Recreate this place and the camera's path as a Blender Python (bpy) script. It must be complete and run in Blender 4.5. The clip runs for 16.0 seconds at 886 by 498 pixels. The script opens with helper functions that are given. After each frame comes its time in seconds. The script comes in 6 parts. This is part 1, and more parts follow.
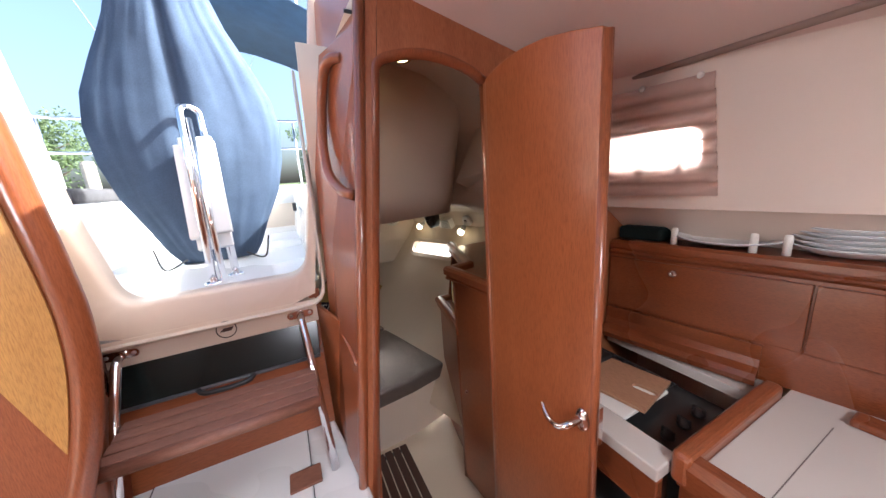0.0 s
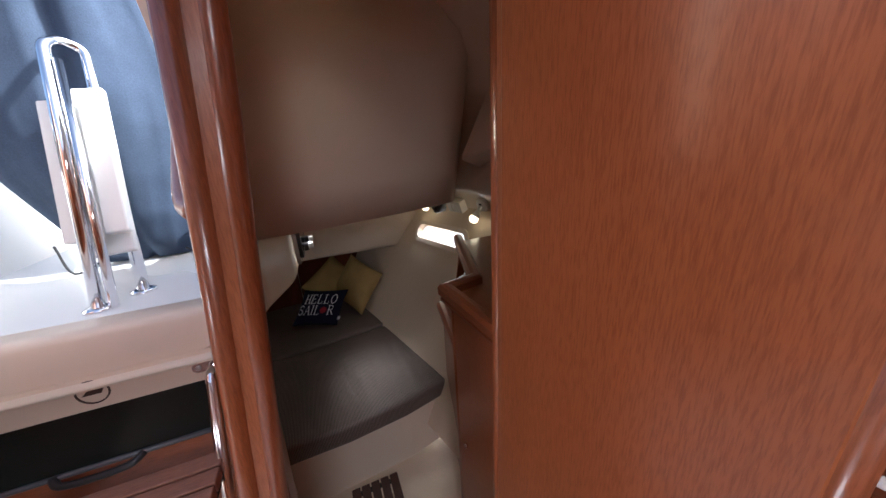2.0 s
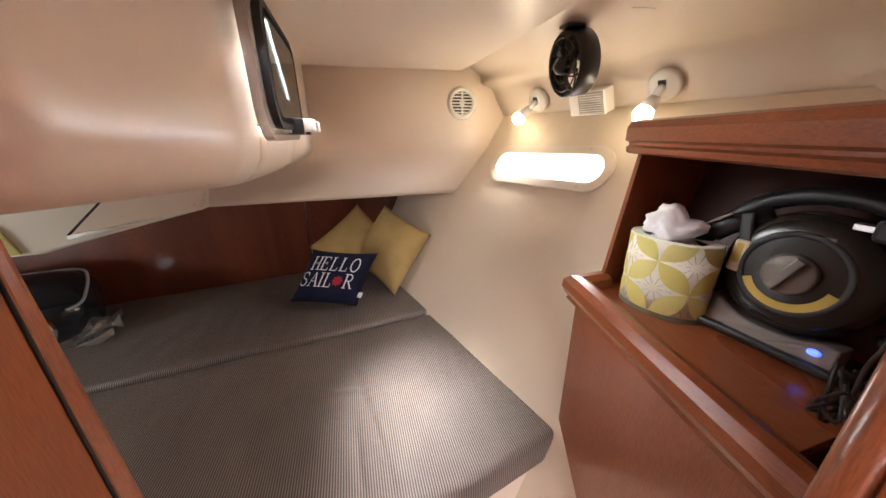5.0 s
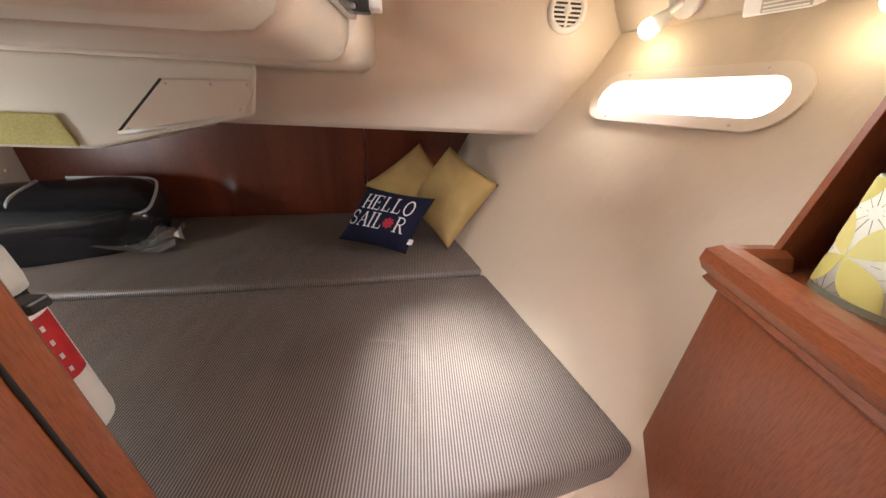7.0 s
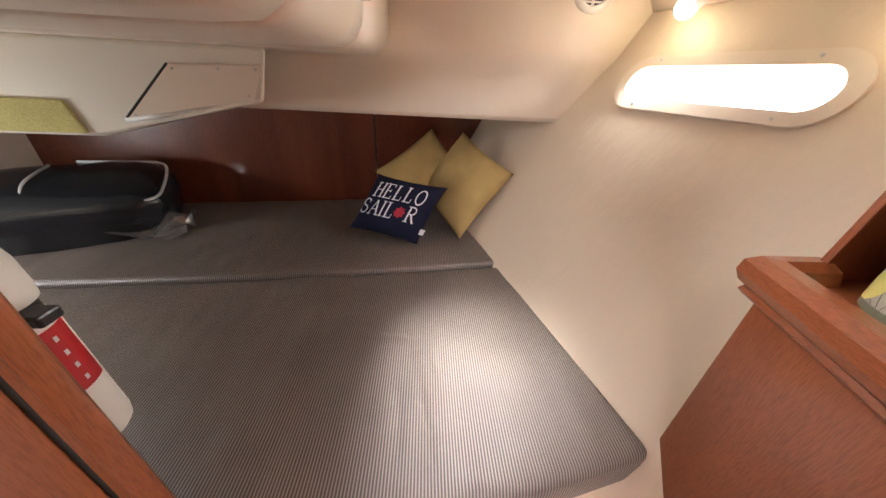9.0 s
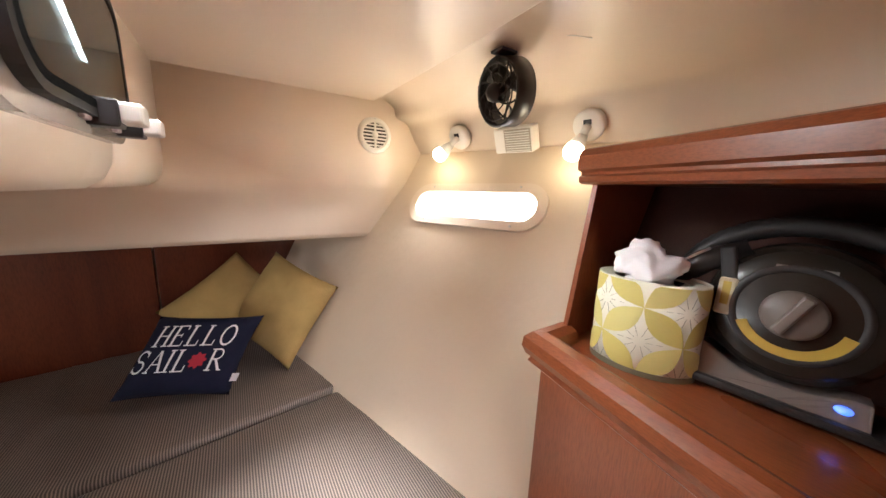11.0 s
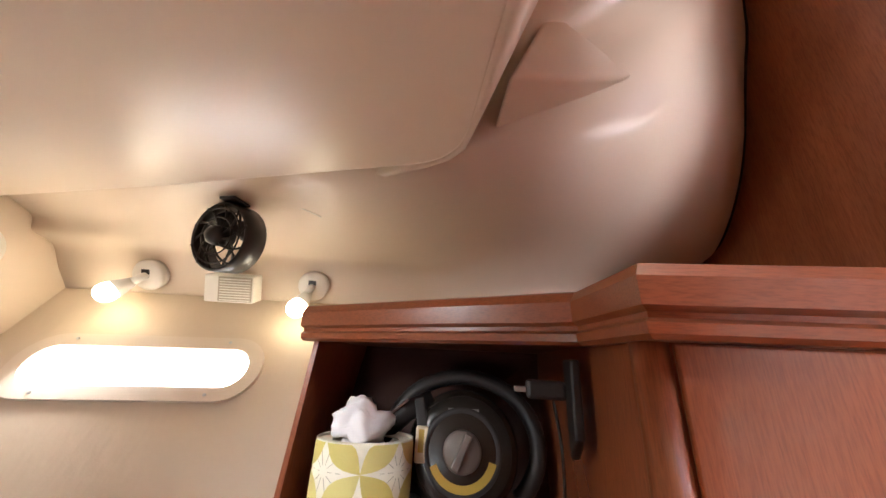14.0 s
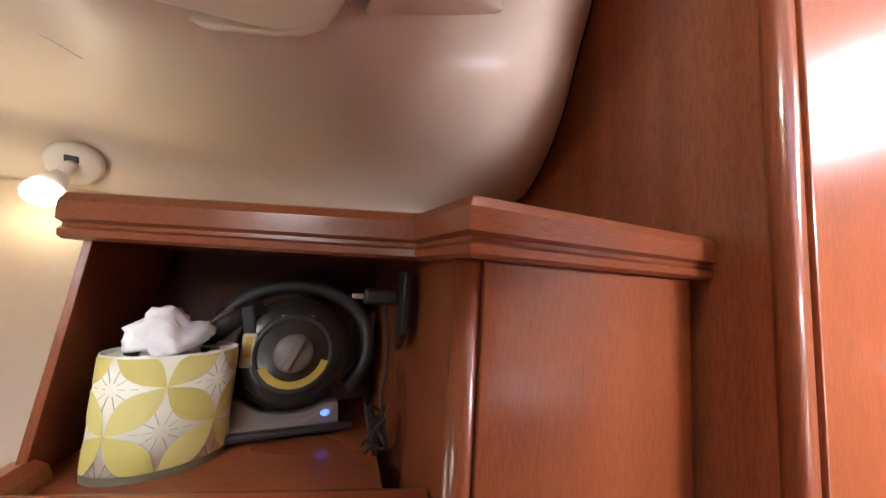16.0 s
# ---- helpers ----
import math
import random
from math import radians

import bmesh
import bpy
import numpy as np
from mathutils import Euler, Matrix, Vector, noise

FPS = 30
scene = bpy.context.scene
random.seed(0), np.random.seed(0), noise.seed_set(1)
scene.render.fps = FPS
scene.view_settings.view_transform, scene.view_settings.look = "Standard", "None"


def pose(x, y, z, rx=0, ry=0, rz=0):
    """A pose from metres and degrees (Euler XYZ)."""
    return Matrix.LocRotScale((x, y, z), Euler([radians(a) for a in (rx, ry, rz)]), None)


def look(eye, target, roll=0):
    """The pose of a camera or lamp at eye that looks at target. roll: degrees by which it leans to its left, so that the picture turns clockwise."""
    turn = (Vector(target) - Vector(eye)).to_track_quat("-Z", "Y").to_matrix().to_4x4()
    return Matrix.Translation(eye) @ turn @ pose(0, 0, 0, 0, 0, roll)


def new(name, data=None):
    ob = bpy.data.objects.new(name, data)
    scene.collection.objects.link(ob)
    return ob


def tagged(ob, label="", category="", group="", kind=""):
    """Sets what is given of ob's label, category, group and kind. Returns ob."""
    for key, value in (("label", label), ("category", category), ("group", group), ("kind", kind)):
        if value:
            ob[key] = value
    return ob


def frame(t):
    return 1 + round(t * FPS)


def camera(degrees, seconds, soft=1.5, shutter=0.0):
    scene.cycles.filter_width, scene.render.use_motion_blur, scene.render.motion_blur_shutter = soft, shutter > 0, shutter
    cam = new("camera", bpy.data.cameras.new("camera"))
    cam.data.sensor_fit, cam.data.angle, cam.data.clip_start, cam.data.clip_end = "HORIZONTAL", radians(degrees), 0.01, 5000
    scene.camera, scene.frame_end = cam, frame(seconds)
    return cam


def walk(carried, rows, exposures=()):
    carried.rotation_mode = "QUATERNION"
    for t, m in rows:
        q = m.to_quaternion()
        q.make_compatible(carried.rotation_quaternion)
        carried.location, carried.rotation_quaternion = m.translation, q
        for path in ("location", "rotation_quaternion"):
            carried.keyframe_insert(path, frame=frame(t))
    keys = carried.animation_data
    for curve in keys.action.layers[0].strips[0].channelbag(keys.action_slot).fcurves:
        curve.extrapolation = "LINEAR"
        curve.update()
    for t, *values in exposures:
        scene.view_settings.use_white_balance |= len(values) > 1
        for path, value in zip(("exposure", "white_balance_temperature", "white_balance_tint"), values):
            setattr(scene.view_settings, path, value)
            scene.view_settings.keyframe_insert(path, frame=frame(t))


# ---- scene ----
cam = camera(109.4, 16.0)

# ---------------------------------------------------------------- path
def camera_pose(x, y, z, yaw, pitch, roll):
    """The eye at x, y, z; yaw to the left of aft, pitch up, roll as look() leans."""
    ya, pi = radians(yaw), radians(pitch)
    ahead = Vector((-math.sin(ya) * math.cos(pi), math.cos(ya) * math.cos(pi), math.sin(pi)))
    return look((x, y, z), Vector((x, y, z)) + ahead, roll)


PATH = [
    (0.0, 0.000, 0.000, 1.622, -26.15, -12.66, -4.02),
    (0.5, 0.075, 0.078, 1.770, -24.68, -16.77, -4.00),
    (1.0, 0.158, 0.149, 1.753, -23.46, -17.69, -3.87),
    (1.5, 0.259, 0.254, 1.693, -22.17, -18.64, -4.41),
    (2.0, 0.299, 0.384, 1.658, -21.17, -18.87, -3.55),
    (2.5, 0.338, 0.513, 1.525, -19.80, -19.02, -2.84),
    (3.0, 0.391, 0.609, 1.452, -18.75, -19.21, -3.02),
    (3.2, 0.390, 0.647, 1.425, -18.35, -19.29, -2.63),
    (5.3, 0.283, 1.238, 1.154, -14.73, -20.28, 0.24),
    (5.5, 0.267, 1.288, 1.120, -13.08, -20.97, 0.50),
    (6.0, 0.241, 1.349, 1.100, -11.15, -22.61, 0.68),
    (6.5, 0.309, 1.330, 1.099, -7.27, -24.44, 1.41),
    (7.0, 0.314, 1.315, 1.083, -5.51, -26.56, 2.93),
    (7.5, 0.304, 1.328, 1.074, -2.97, -28.72, 3.76),
    (8.0, 0.285, 1.354, 1.082, -0.78, -31.77, 4.28),
    (8.2, 0.283, 1.353, 1.080, 0.33, -32.74, 4.42),
    (10.3, 0.331, 1.354, 1.148, -22.97, -18.26, 1.30),
    (10.5, 0.332, 1.355, 1.148, -26.13, -16.15, 1.59),
    (11.0, 0.333, 1.356, 1.149, -33.74, -10.97, 1.93),
    (11.5, 0.335, 1.358, 1.148, -41.25, -6.22, 1.66),
    (12.0, 0.334, 1.358, 1.148, -48.89, -1.92, 1.47),
    (12.5, 0.335, 1.359, 1.149, -56.56, 2.54, 1.54),
    (13.0, 0.335, 1.357, 1.145, -64.01, 7.93, 2.12),
    (13.5, 0.335, 1.358, 1.145, -71.52, 13.86, 2.56),
    (14.0, 0.333, 1.360, 1.141, -79.42, 19.61, 2.71),
    (14.5, 0.332, 1.360, 1.141, -86.90, 21.44, 2.61),
    (15.0, 0.332, 1.361, 1.141, -94.01, 16.33, 2.64),
    (15.5, 0.332, 1.360, 1.142, -100.77, 10.67, 2.96),
    (16.0, 0.330, 1.363, 1.140, -107.97, 5.74, 3.52),
]


walk(cam, [(t, camera_pose(x, y, z, yaw, pitch, roll)) for t, x, y, z, yaw, pitch, roll in PATH],
     [(0.0, 1.8, 5750, 6), (1.5, 1.4, 5700, 7), (3.2, 1.0, 5500, 12), (5.3, 3.72, 6000, 9), (12.5, 3.7, 5950, 9), (16.0, 3.55, 5850, 9)])

# ---------------------------------------------------------------- light
world = bpy.data.worlds.new("sky")
scene.world = world
world.use_nodes = True
wn = world.node_tree.nodes
sky = wn.new("ShaderNodeTexSky")
sky.sky_type, sky.sun_disc = "NISHITA", False
SUN_FROM = Vector((0.74, -0.26, 0.62)).normalized()
sky.sun_elevation = math.asin(SUN_FROM.z)
sky.sun_rotation = math.atan2(SUN_FROM.x, SUN_FROM.y)
world.node_tree.links.new(sky.outputs[0], wn["Background"].inputs[0])
sky.dust_density, sky.air_density = 7.0, 1.0
wn["Background"].inputs[1].default_value = 0.15
sun_data = bpy.data.lights.new("sun", "SUN")
sun_data.energy, sun_data.angle, sun_data.color = 5.0, radians(0.53), (1.0, 0.95, 0.87)
sun = new("sun", sun_data)
sun.matrix_world = look(SUN_FROM * 20, (0, 0, 0))


def area_lamp(name, place, target, width, height, watts, color):
    data = bpy.data.lights.new(name, "AREA")
    data.shape, data.size, data.size_y, data.energy, data.color = "RECTANGLE", width, height, watts, color
    ob = new(name, data)
    ob.matrix_world = look(place, target)
    return ob


# daylight through the saloon's deck hatch, the cabin port and the footwell port
area_lamp("hatch_daylight", (0.15, -0.9, 2.12), (0.15, -0.85, 0), 0.5, 0.5, 11.5, (1.0, 0.93, 0.92))
# unseen fill lamp, added to brighten the open door and the cove
area_lamp("saloon_side_fill", (-1.57, 0.0, 1.62), (0.45, 0.85, 1.62), 0.9, 0.22, 6.2, (1.0, 0.92, 0.91))
port_light = area_lamp("port_daylight", (0.985, 2.185, 1.10), (0.45, 1.95, 0.45), 0.44, 0.09, 0.25, (1.0, 0.95, 0.90))
port_light.data.spread = radians(130)
footwell_light = area_lamp("footwell_port_daylight", (0.210, 1.89, 1.33), (0.40, 1.84, 0.45), 0.34, 0.10, 0.24, (1.0, 0.95, 0.90))
footwell_light.data.spread = radians(36)
shelf_side_light = area_lamp("footwell_port_skylight", (0.214, 1.88, 1.33), (1.0, 1.38, 0.80), 0.34, 0.12, 0.085, (1.0, 0.95, 0.88))
shelf_side_light.data.spread = radians(66)

# added fill for the dark left of the berth; no port is known there
area_lamp("far_berth_fill", (-1.385, 1.98, 0.78), (-0.3, 2.05, 0.75), 0.40, 0.12, 0.50, (1.0, 0.95, 0.88))


def bulb_light(place, watts):
    data = bpy.data.lights.new("bulb_light", "POINT")
    data.energy, data.color, data.shadow_soft_size = watts, (1.0, 0.86, 0.66), 0.025
    new("bulb_light", data).location = place


bulb_light((0.850, 2.240, 1.245), 0.017)
bulb_light((0.985, 1.850, 1.262), 0.017)
cabin_lamp = area_lamp("cabin_downlight", (0.375, 0.955, 1.962), (0.375, 0.975, 1.0), 0.05, 0.05, 0.11, (1.0, 0.84, 0.66))
cabin_lamp.data.spread = radians(105)


# ---------------------------------------------------------------- materials
def material(name, color, rough=0.5, metal=0.0, coat=0.0, spec=0.5):
    m = bpy.data.materials.new(name)
    m.use_nodes = True
    b = m.node_tree.nodes["Principled BSDF"]
    b.inputs["Base Color"].default_value = (*color, 1)
    b.inputs["Roughness"].default_value = rough
    b.inputs["Metallic"].default_value = metal
    b.inputs["Coat Weight"].default_value = coat
    b.inputs["Coat Roughness"].default_value = 0.12
    b.inputs["Specular IOR Level"].default_value = spec
    return m


def bsdf(m):
    return m.node_tree.nodes["Principled BSDF"]


def coords(m, scale):
    """Object coordinates, stretched by scale."""
    nt = m.node_tree
    tc, mp = nt.nodes.new("ShaderNodeTexCoord"), nt.nodes.new("ShaderNodeMapping")
    mp.inputs["Scale"].default_value = scale
    nt.links.new(tc.outputs["Object"], mp.inputs["Vector"])
    return mp.outputs["Vector"]


def noise_tex(m, vec, scale, detail=4.0, rough=0.55, distortion=0.0):
    n = m.node_tree.nodes.new("ShaderNodeTexNoise")
    n.inputs["Scale"].default_value, n.inputs["Detail"].default_value = scale, detail
    n.inputs["Roughness"].default_value, n.inputs["Distortion"].default_value = rough, distortion
    m.node_tree.links.new(vec, n.inputs["Vector"])
    return n.outputs["Fac"]


def ramp(m, fac, stops):
    r = m.node_tree.nodes.new("ShaderNodeValToRGB")
    els = r.color_ramp.elements
    els[0].position, els[0].color = stops[0][0], (*stops[0][1], 1)
    els[1].position, els[1].color = stops[-1][0], (*stops[-1][1], 1)
    for p, c in stops[1:-1]:
        els.new(p).color = (*c, 1)
    m.node_tree.links.new(fac, r.inputs[0])
    return r.outputs[0]


def mixed(m, a, b, fac, mode="MULTIPLY"):
    x = m.node_tree.nodes.new("ShaderNodeMix")
    x.data_type, x.blend_type = "RGBA", mode
    if isinstance(fac, float):
        x.inputs[0].default_value = fac
    else:
        m.node_tree.links.new(fac, x.inputs[0])
    for s, v in ((x.inputs[6], a), (x.inputs[7], b)):
        if isinstance(v, tuple):
            s.default_value = (*v, 1)
        else:
            m.node_tree.links.new(v, s)
    return x.outputs[2]


def bump(m, height, strength, distance=0.002):
    b = m.node_tree.nodes.new("ShaderNodeBump")
    b.inputs["Strength"].default_value, b.inputs["Distance"].default_value = strength, distance
    m.node_tree.links.new(height, b.inputs["Height"])
    m.node_tree.links.new(b.outputs[0], bsdf(m).inputs["Normal"])


def to(m, out, socket):
    m.node_tree.links.new(out, bsdf(m).inputs[socket])


def scalar(m, fac, lo, hi):
    r = m.node_tree.nodes.new("ShaderNodeMapRange")
    r.inputs["To Min"].default_value, r.inputs["To Max"].default_value = lo, hi
    m.node_tree.links.new(fac, r.inputs[0])
    return r.outputs[0]


def wood(name, dark, light, axis, rough=0.28, coat=0.35, fine=1.0, figure=(9.0, 0.9)):
    """Varnished wood with the grain along an axis."""
    m = material(name, light, rough, 0, coat)
    across, along = 130 * fine, 12.0
    s = [across] * 3
    s["xyz".index(axis)] = along
    v = coords(m, s)
    pores = noise_tex(m, v, 4.0, 3, 0.6)
    s2 = [figure[0]] * 3
    s2["xyz".index(axis)] = figure[1]
    v2 = coords(m, s2)
    bands = noise_tex(m, v2, 1.0, 4, 0.5, 0.15)
    blotch = noise_tex(m, coords(m, (1.6, 1.6, 1.6)), 1.0, 2)
    c1 = ramp(m, bands, [(0.2, dark), (0.75, light)])
    c2 = ramp(m, pores, [(0.34, (0.60, 0.54, 0.51)), (0.58, (1, 1, 1))])
    c3 = mixed(m, c1, c2, 0.7)
    c4 = mixed(m, c3, ramp(m, blotch, [(0.3, (0.8, 0.76, 0.74)), (0.7, (1.06, 1.04, 1.02))]), 0.8)
    to(m, c4, "Base Color")
    to(m, scalar(m, blotch, rough - 0.06, rough + 0.10), "Roughness")
    bump(m, pores, 0.12, 0.0012)
    return m


def gelcoat(name, color, rough=0.35, texture=0.12, waves=0.0):
    m = material(name, color, rough, 0, 0.0, 0.4)
    big = noise_tex(m, coords(m, (1.3, 1.3, 1.3)), 1.0, 3)
    fine = noise_tex(m, coords(m, (1, 1, 1)), 260.0, 2)
    a = tuple(c * 0.92 for c in color)
    to(m, ramp(m, big, [(0.3, a), (0.7, color)]), "Base Color")
    to(m, scalar(m, big, rough - 0.05, rough + 0.08), "Roughness")
    bump(m, fine, texture, 0.0012)
    if waves:
        swell = noise_tex(m, coords(m, (1.0, 1.6, 0.8)), 9.0, 3)
        outer_bump = m.node_tree.nodes.new("ShaderNodeBump")
        outer_bump.inputs["Strength"].default_value, outer_bump.inputs["Distance"].default_value = waves, 0.02
        m.node_tree.links.new(swell, outer_bump.inputs["Height"])
        m.node_tree.links.new(outer_bump.outputs[0], m.node_tree.nodes["Bump"].inputs["Normal"])
    return m


def cloth(name, color, rough=0.85, scale=900.0):
    m = material(name, color, rough, 0, 0, 0.2)
    w = noise_tex(m, coords(m, (1, 1, 1)), scale, 2)
    b = noise_tex(m, coords(m, (1, 1, 1)), 7.0, 3)
    dark = tuple(c * 0.72 for c in color)
    to(m, mixed(m, ramp(m, b, [(0.3, dark), (0.7, color)]), ramp(m, w, [(0.3, (0.75, 0.75, 0.75)), (0.7, (1.1, 1.1, 1.1))]), 0.7), "Base Color")
    bump(m, w, 0.3, 0.0015)
    return m


MAH_D, MAH_L = (0.235, 0.066, 0.024), (0.335, 0.102, 0.038)
wood_x = wood("mahogany_x", MAH_D, MAH_L, "x")
wood_y = wood("mahogany_y", MAH_D, MAH_L, "y")
wood_z = wood("mahogany_z", MAH_D, MAH_L, "z")
door_wood = wood("door_veneer", (0.35, 0.104, 0.034), (0.41, 0.130, 0.046), "z", 0.30, 0.3)
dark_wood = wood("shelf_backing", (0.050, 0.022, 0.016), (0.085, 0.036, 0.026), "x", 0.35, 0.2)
aft_wood = wood("aft_panel_veneer", (0.085, 0.018, 0.008), (0.21, 0.055, 0.022), "z", 0.33, 0.2, 0.5)
# mahogany with the dimmer light along the galley put into its colour
shaded_galley_wood = wood("shaded_mahogany", (0.15, 0.038, 0.013), (0.27, 0.078, 0.028), "y", 0.26, 0.35)
teak = wood("teak_tread", (0.20, 0.085, 0.055), (0.31, 0.145, 0.095), "x", 0.5, 0.05)
cream = gelcoat("cream_gelcoat", (0.74, 0.63, 0.51), 0.29, 0.10)
cream_wall = gelcoat("cream_hull_liner", (0.68, 0.56, 0.42), 0.50, 0.10, 0.16)
saloon_cream = gelcoat("saloon_liner", (0.74, 0.62, 0.53), 0.6, 0.1)
white_gel = gelcoat("white_gelcoat", (0.82, 0.82, 0.80), 0.25, 0.05)
counter_mat = gelcoat("counter_laminate", (0.56, 0.51, 0.46), 0.18, 0.02)
white_plastic = material("white_plastic", (0.78, 0.76, 0.70), 0.35)
black_plastic = material("black_plastic", (0.020, 0.018, 0.018), 0.38)
smoked = material("smoked_acrylic", (0.010, 0.014, 0.013), 0.18)
chrome = material("chrome", (0.80, 0.80, 0.82), 0.10, 1.0)
steel = material("brushed_steel", (0.55, 0.55, 0.55), 0.32, 1.0)
navy_canvas = cloth("navy_canvas", (0.030, 0.060, 0.115), 0.8, 500)
rubber = material("black_rubber", (0.015, 0.015, 0.015), 0.7)


def emitter(name, color, strength):
    m = material(name, (0.8, 0.8, 0.8))
    bsdf(m).inputs["Emission Color"].default_value = (*color, 1)
    bsdf(m).inputs["Emission Strength"].default_value = strength
    return m


# ribbed upholstery: fine pale stripes running fore and aft on charcoal
cushion = material("ribbed_upholstery", (0.06, 0.055, 0.05), 0.5, 0, 0, 0.5)
wv = cushion.node_tree.nodes.new("ShaderNodeTexWave")
wv.wave_type, wv.bands_direction = "BANDS", "X"
wv.inputs["Scale"].default_value, wv.inputs["Distortion"].default_value = 51.0, 0.25
cushion.node_tree.links.new(coords(cushion, (1, 1, 1)), wv.inputs["Vector"])
wornness = noise_tex(cushion, coords(cushion, (1, 1, 1)), 3.0, 3)
to(cushion, mixed(cushion, ramp(cushion, wv.outputs["Fac"], [(0.30, (0.062, 0.050, 0.046)), (0.90, (0.262, 0.217, 0.186))]),
                  ramp(cushion, wornness, [(0.3, (0.75, 0.73, 0.72)), (0.7, (1.1, 1.08, 1.05))]), 0.8), "Base Color")
to(cushion, scalar(cushion, wornness, 0.36, 0.5), "Roughness")
bump(cushion, wv.outputs["Fac"], 0.35, 0.0015)


# ---------------------------------------------------------------- mesh helpers
def part(name, bm, mat, parent=None, label="", smooth=False):
    me = bpy.data.meshes.new(name)
    bmesh.ops.recalc_face_normals(bm, faces=bm.faces)
    bm.to_mesh(me)
    bm.free()
    me.materials.append(mat)
    if smooth:
        me.polygons.foreach_set("use_smooth", [True] * len(me.polygons))
    ob = new(name, me)
    if parent is not None:
        ob.parent = parent
        ob.matrix_parent_inverse = base_of(parent).inverted()
    if label:
        ob["label"] = label
    return ob


BASES = {}


def base_of(ob):
    """Where a thing's Empty stands; parts keep their mesh in world places."""
    return BASES.get(ob.name, Matrix.Identity(4))


def thing(name, base, label, category, group="", kind=""):
    ob = new(name)
    ob.empty_display_size = 0.05
    ob.location = base
    BASES[ob.name] = Matrix.Translation(base)
    return tagged(ob, label, category, group, kind)


def bevelled(bm, width, segments=2):
    if width > 0:
        bmesh.ops.bevel(bm, geom=list(bm.edges), offset=width, segments=segments, affect="EDGES", profile=0.5)
    return bm


def box(x0, y0, z0, x1, y1, z1, bevel=0.0, m=None, segments=2):
    bm = bmesh.new()
    bmesh.ops.create_cube(bm, size=1)
    for v in bm.verts:
        v.co = Vector((x0 + (v.co.x + 0.5) * (x1 - x0), y0 + (v.co.y + 0.5) * (y1 - y0), z0 + (v.co.z + 0.5) * (z1 - z0)))
    bevelled(bm, bevel, segments)
    if m is not None:
        bm.transform(m)
    return bm


def slab(points, depth, bevel=0.0, bm=None, segments=2):
    """A prism: a polygon of places, carried along the vector depth."""
    own = bmesh.new()
    d = Vector(depth)
    a = [own.verts.new(p) for p in points]
    b = [own.verts.new(Vector(p) + d) for p in points]
    own.faces.new(a)
    own.faces.new(b[::-1])
    for i in range(len(a)):
        j = (i + 1) % len(a)
        own.faces.new((a[j], a[i], b[i], b[j]))
    bmesh.ops.recalc_face_normals(own, faces=own.faces)
    bevelled(own, bevel, segments)
    return joined(bm, own) if bm is not None else own


def joined(bm, extra):
    me = bpy.data.meshes.new("joined")
    extra.to_mesh(me)
    extra.free()
    bm.from_mesh(me)
    bpy.data.meshes.remove(me)
    return bm


def tube(points, radius, sides=12, closed=False, radii=None):
    """A round bar along a line of places."""
    bm = bmesh.new()
    pts = [Vector(p) for p in points]
    rings, up = [], None
    n = len(pts)
    for i, p in enumerate(pts):
        a = pts[(i - 1) % n] if closed or i else p
        b = pts[(i + 1) % n] if closed or i < n - 1 else p
        d = (b - a).normalized()
        if up is None:
            up = d.orthogonal().normalized()
        up = (up - d * up.dot(d)).normalized()
        side = d.cross(up)
        r = radii[i] if radii else radius
        rings.append([bm.verts.new(p + r * (math.cos(2 * math.pi * k / sides) * up + math.sin(2 * math.pi * k / sides) * side)) for k in range(sides)])
    for i in range(n if closed else n - 1):
        p, q = rings[i], rings[(i + 1) % n]
        for k in range(sides):
            bm.faces.new((p[k], p[(k + 1) % sides], q[(k + 1) % sides], q[k]))
    if not closed:
        bm.faces.new(rings[0][::-1])
        bm.faces.new(rings[-1])
    return bm


def rounded_path(points, radius, steps=6):
    """The line with its corners rounded."""
    pts = [Vector(p) for p in points]
    out = [pts[0]]
    for a, b, c in zip(pts, pts[1:], pts[2:]):
        r = min(radius, (a - b).length * 0.45, (c - b).length * 0.45)
        p, q = b + (a - b).normalized() * r, b + (c - b).normalized() * r
        out += [(1 - t) ** 2 * p + 2 * t * (1 - t) * b + t * t * q for t in [k / steps for k in range(steps + 1)]]
    return out + [pts[-1]]


def lathe(profile, m=None, sides=28, close=True):
    """A turned body: (radius, height) pairs round the z axis."""
    bm = bmesh.new()
    rings = [[bm.verts.new((max(r, 1e-5) * math.cos(2 * math.pi * k / sides), max(r, 1e-5) * math.sin(2 * math.pi * k / sides), h)) for k in range(sides)] for r, h in profile]
    for p, q in zip(rings, rings[1:]):
        for k in range(sides):
            bm.faces.new((p[k], p[(k + 1) % sides], q[(k + 1) % sides], q[k]))
    if close:
        bm.faces.new(rings[0][::-1])
        bm.faces.new(rings[-1])
    if m is not None:
        bm.transform(m)
    return bm


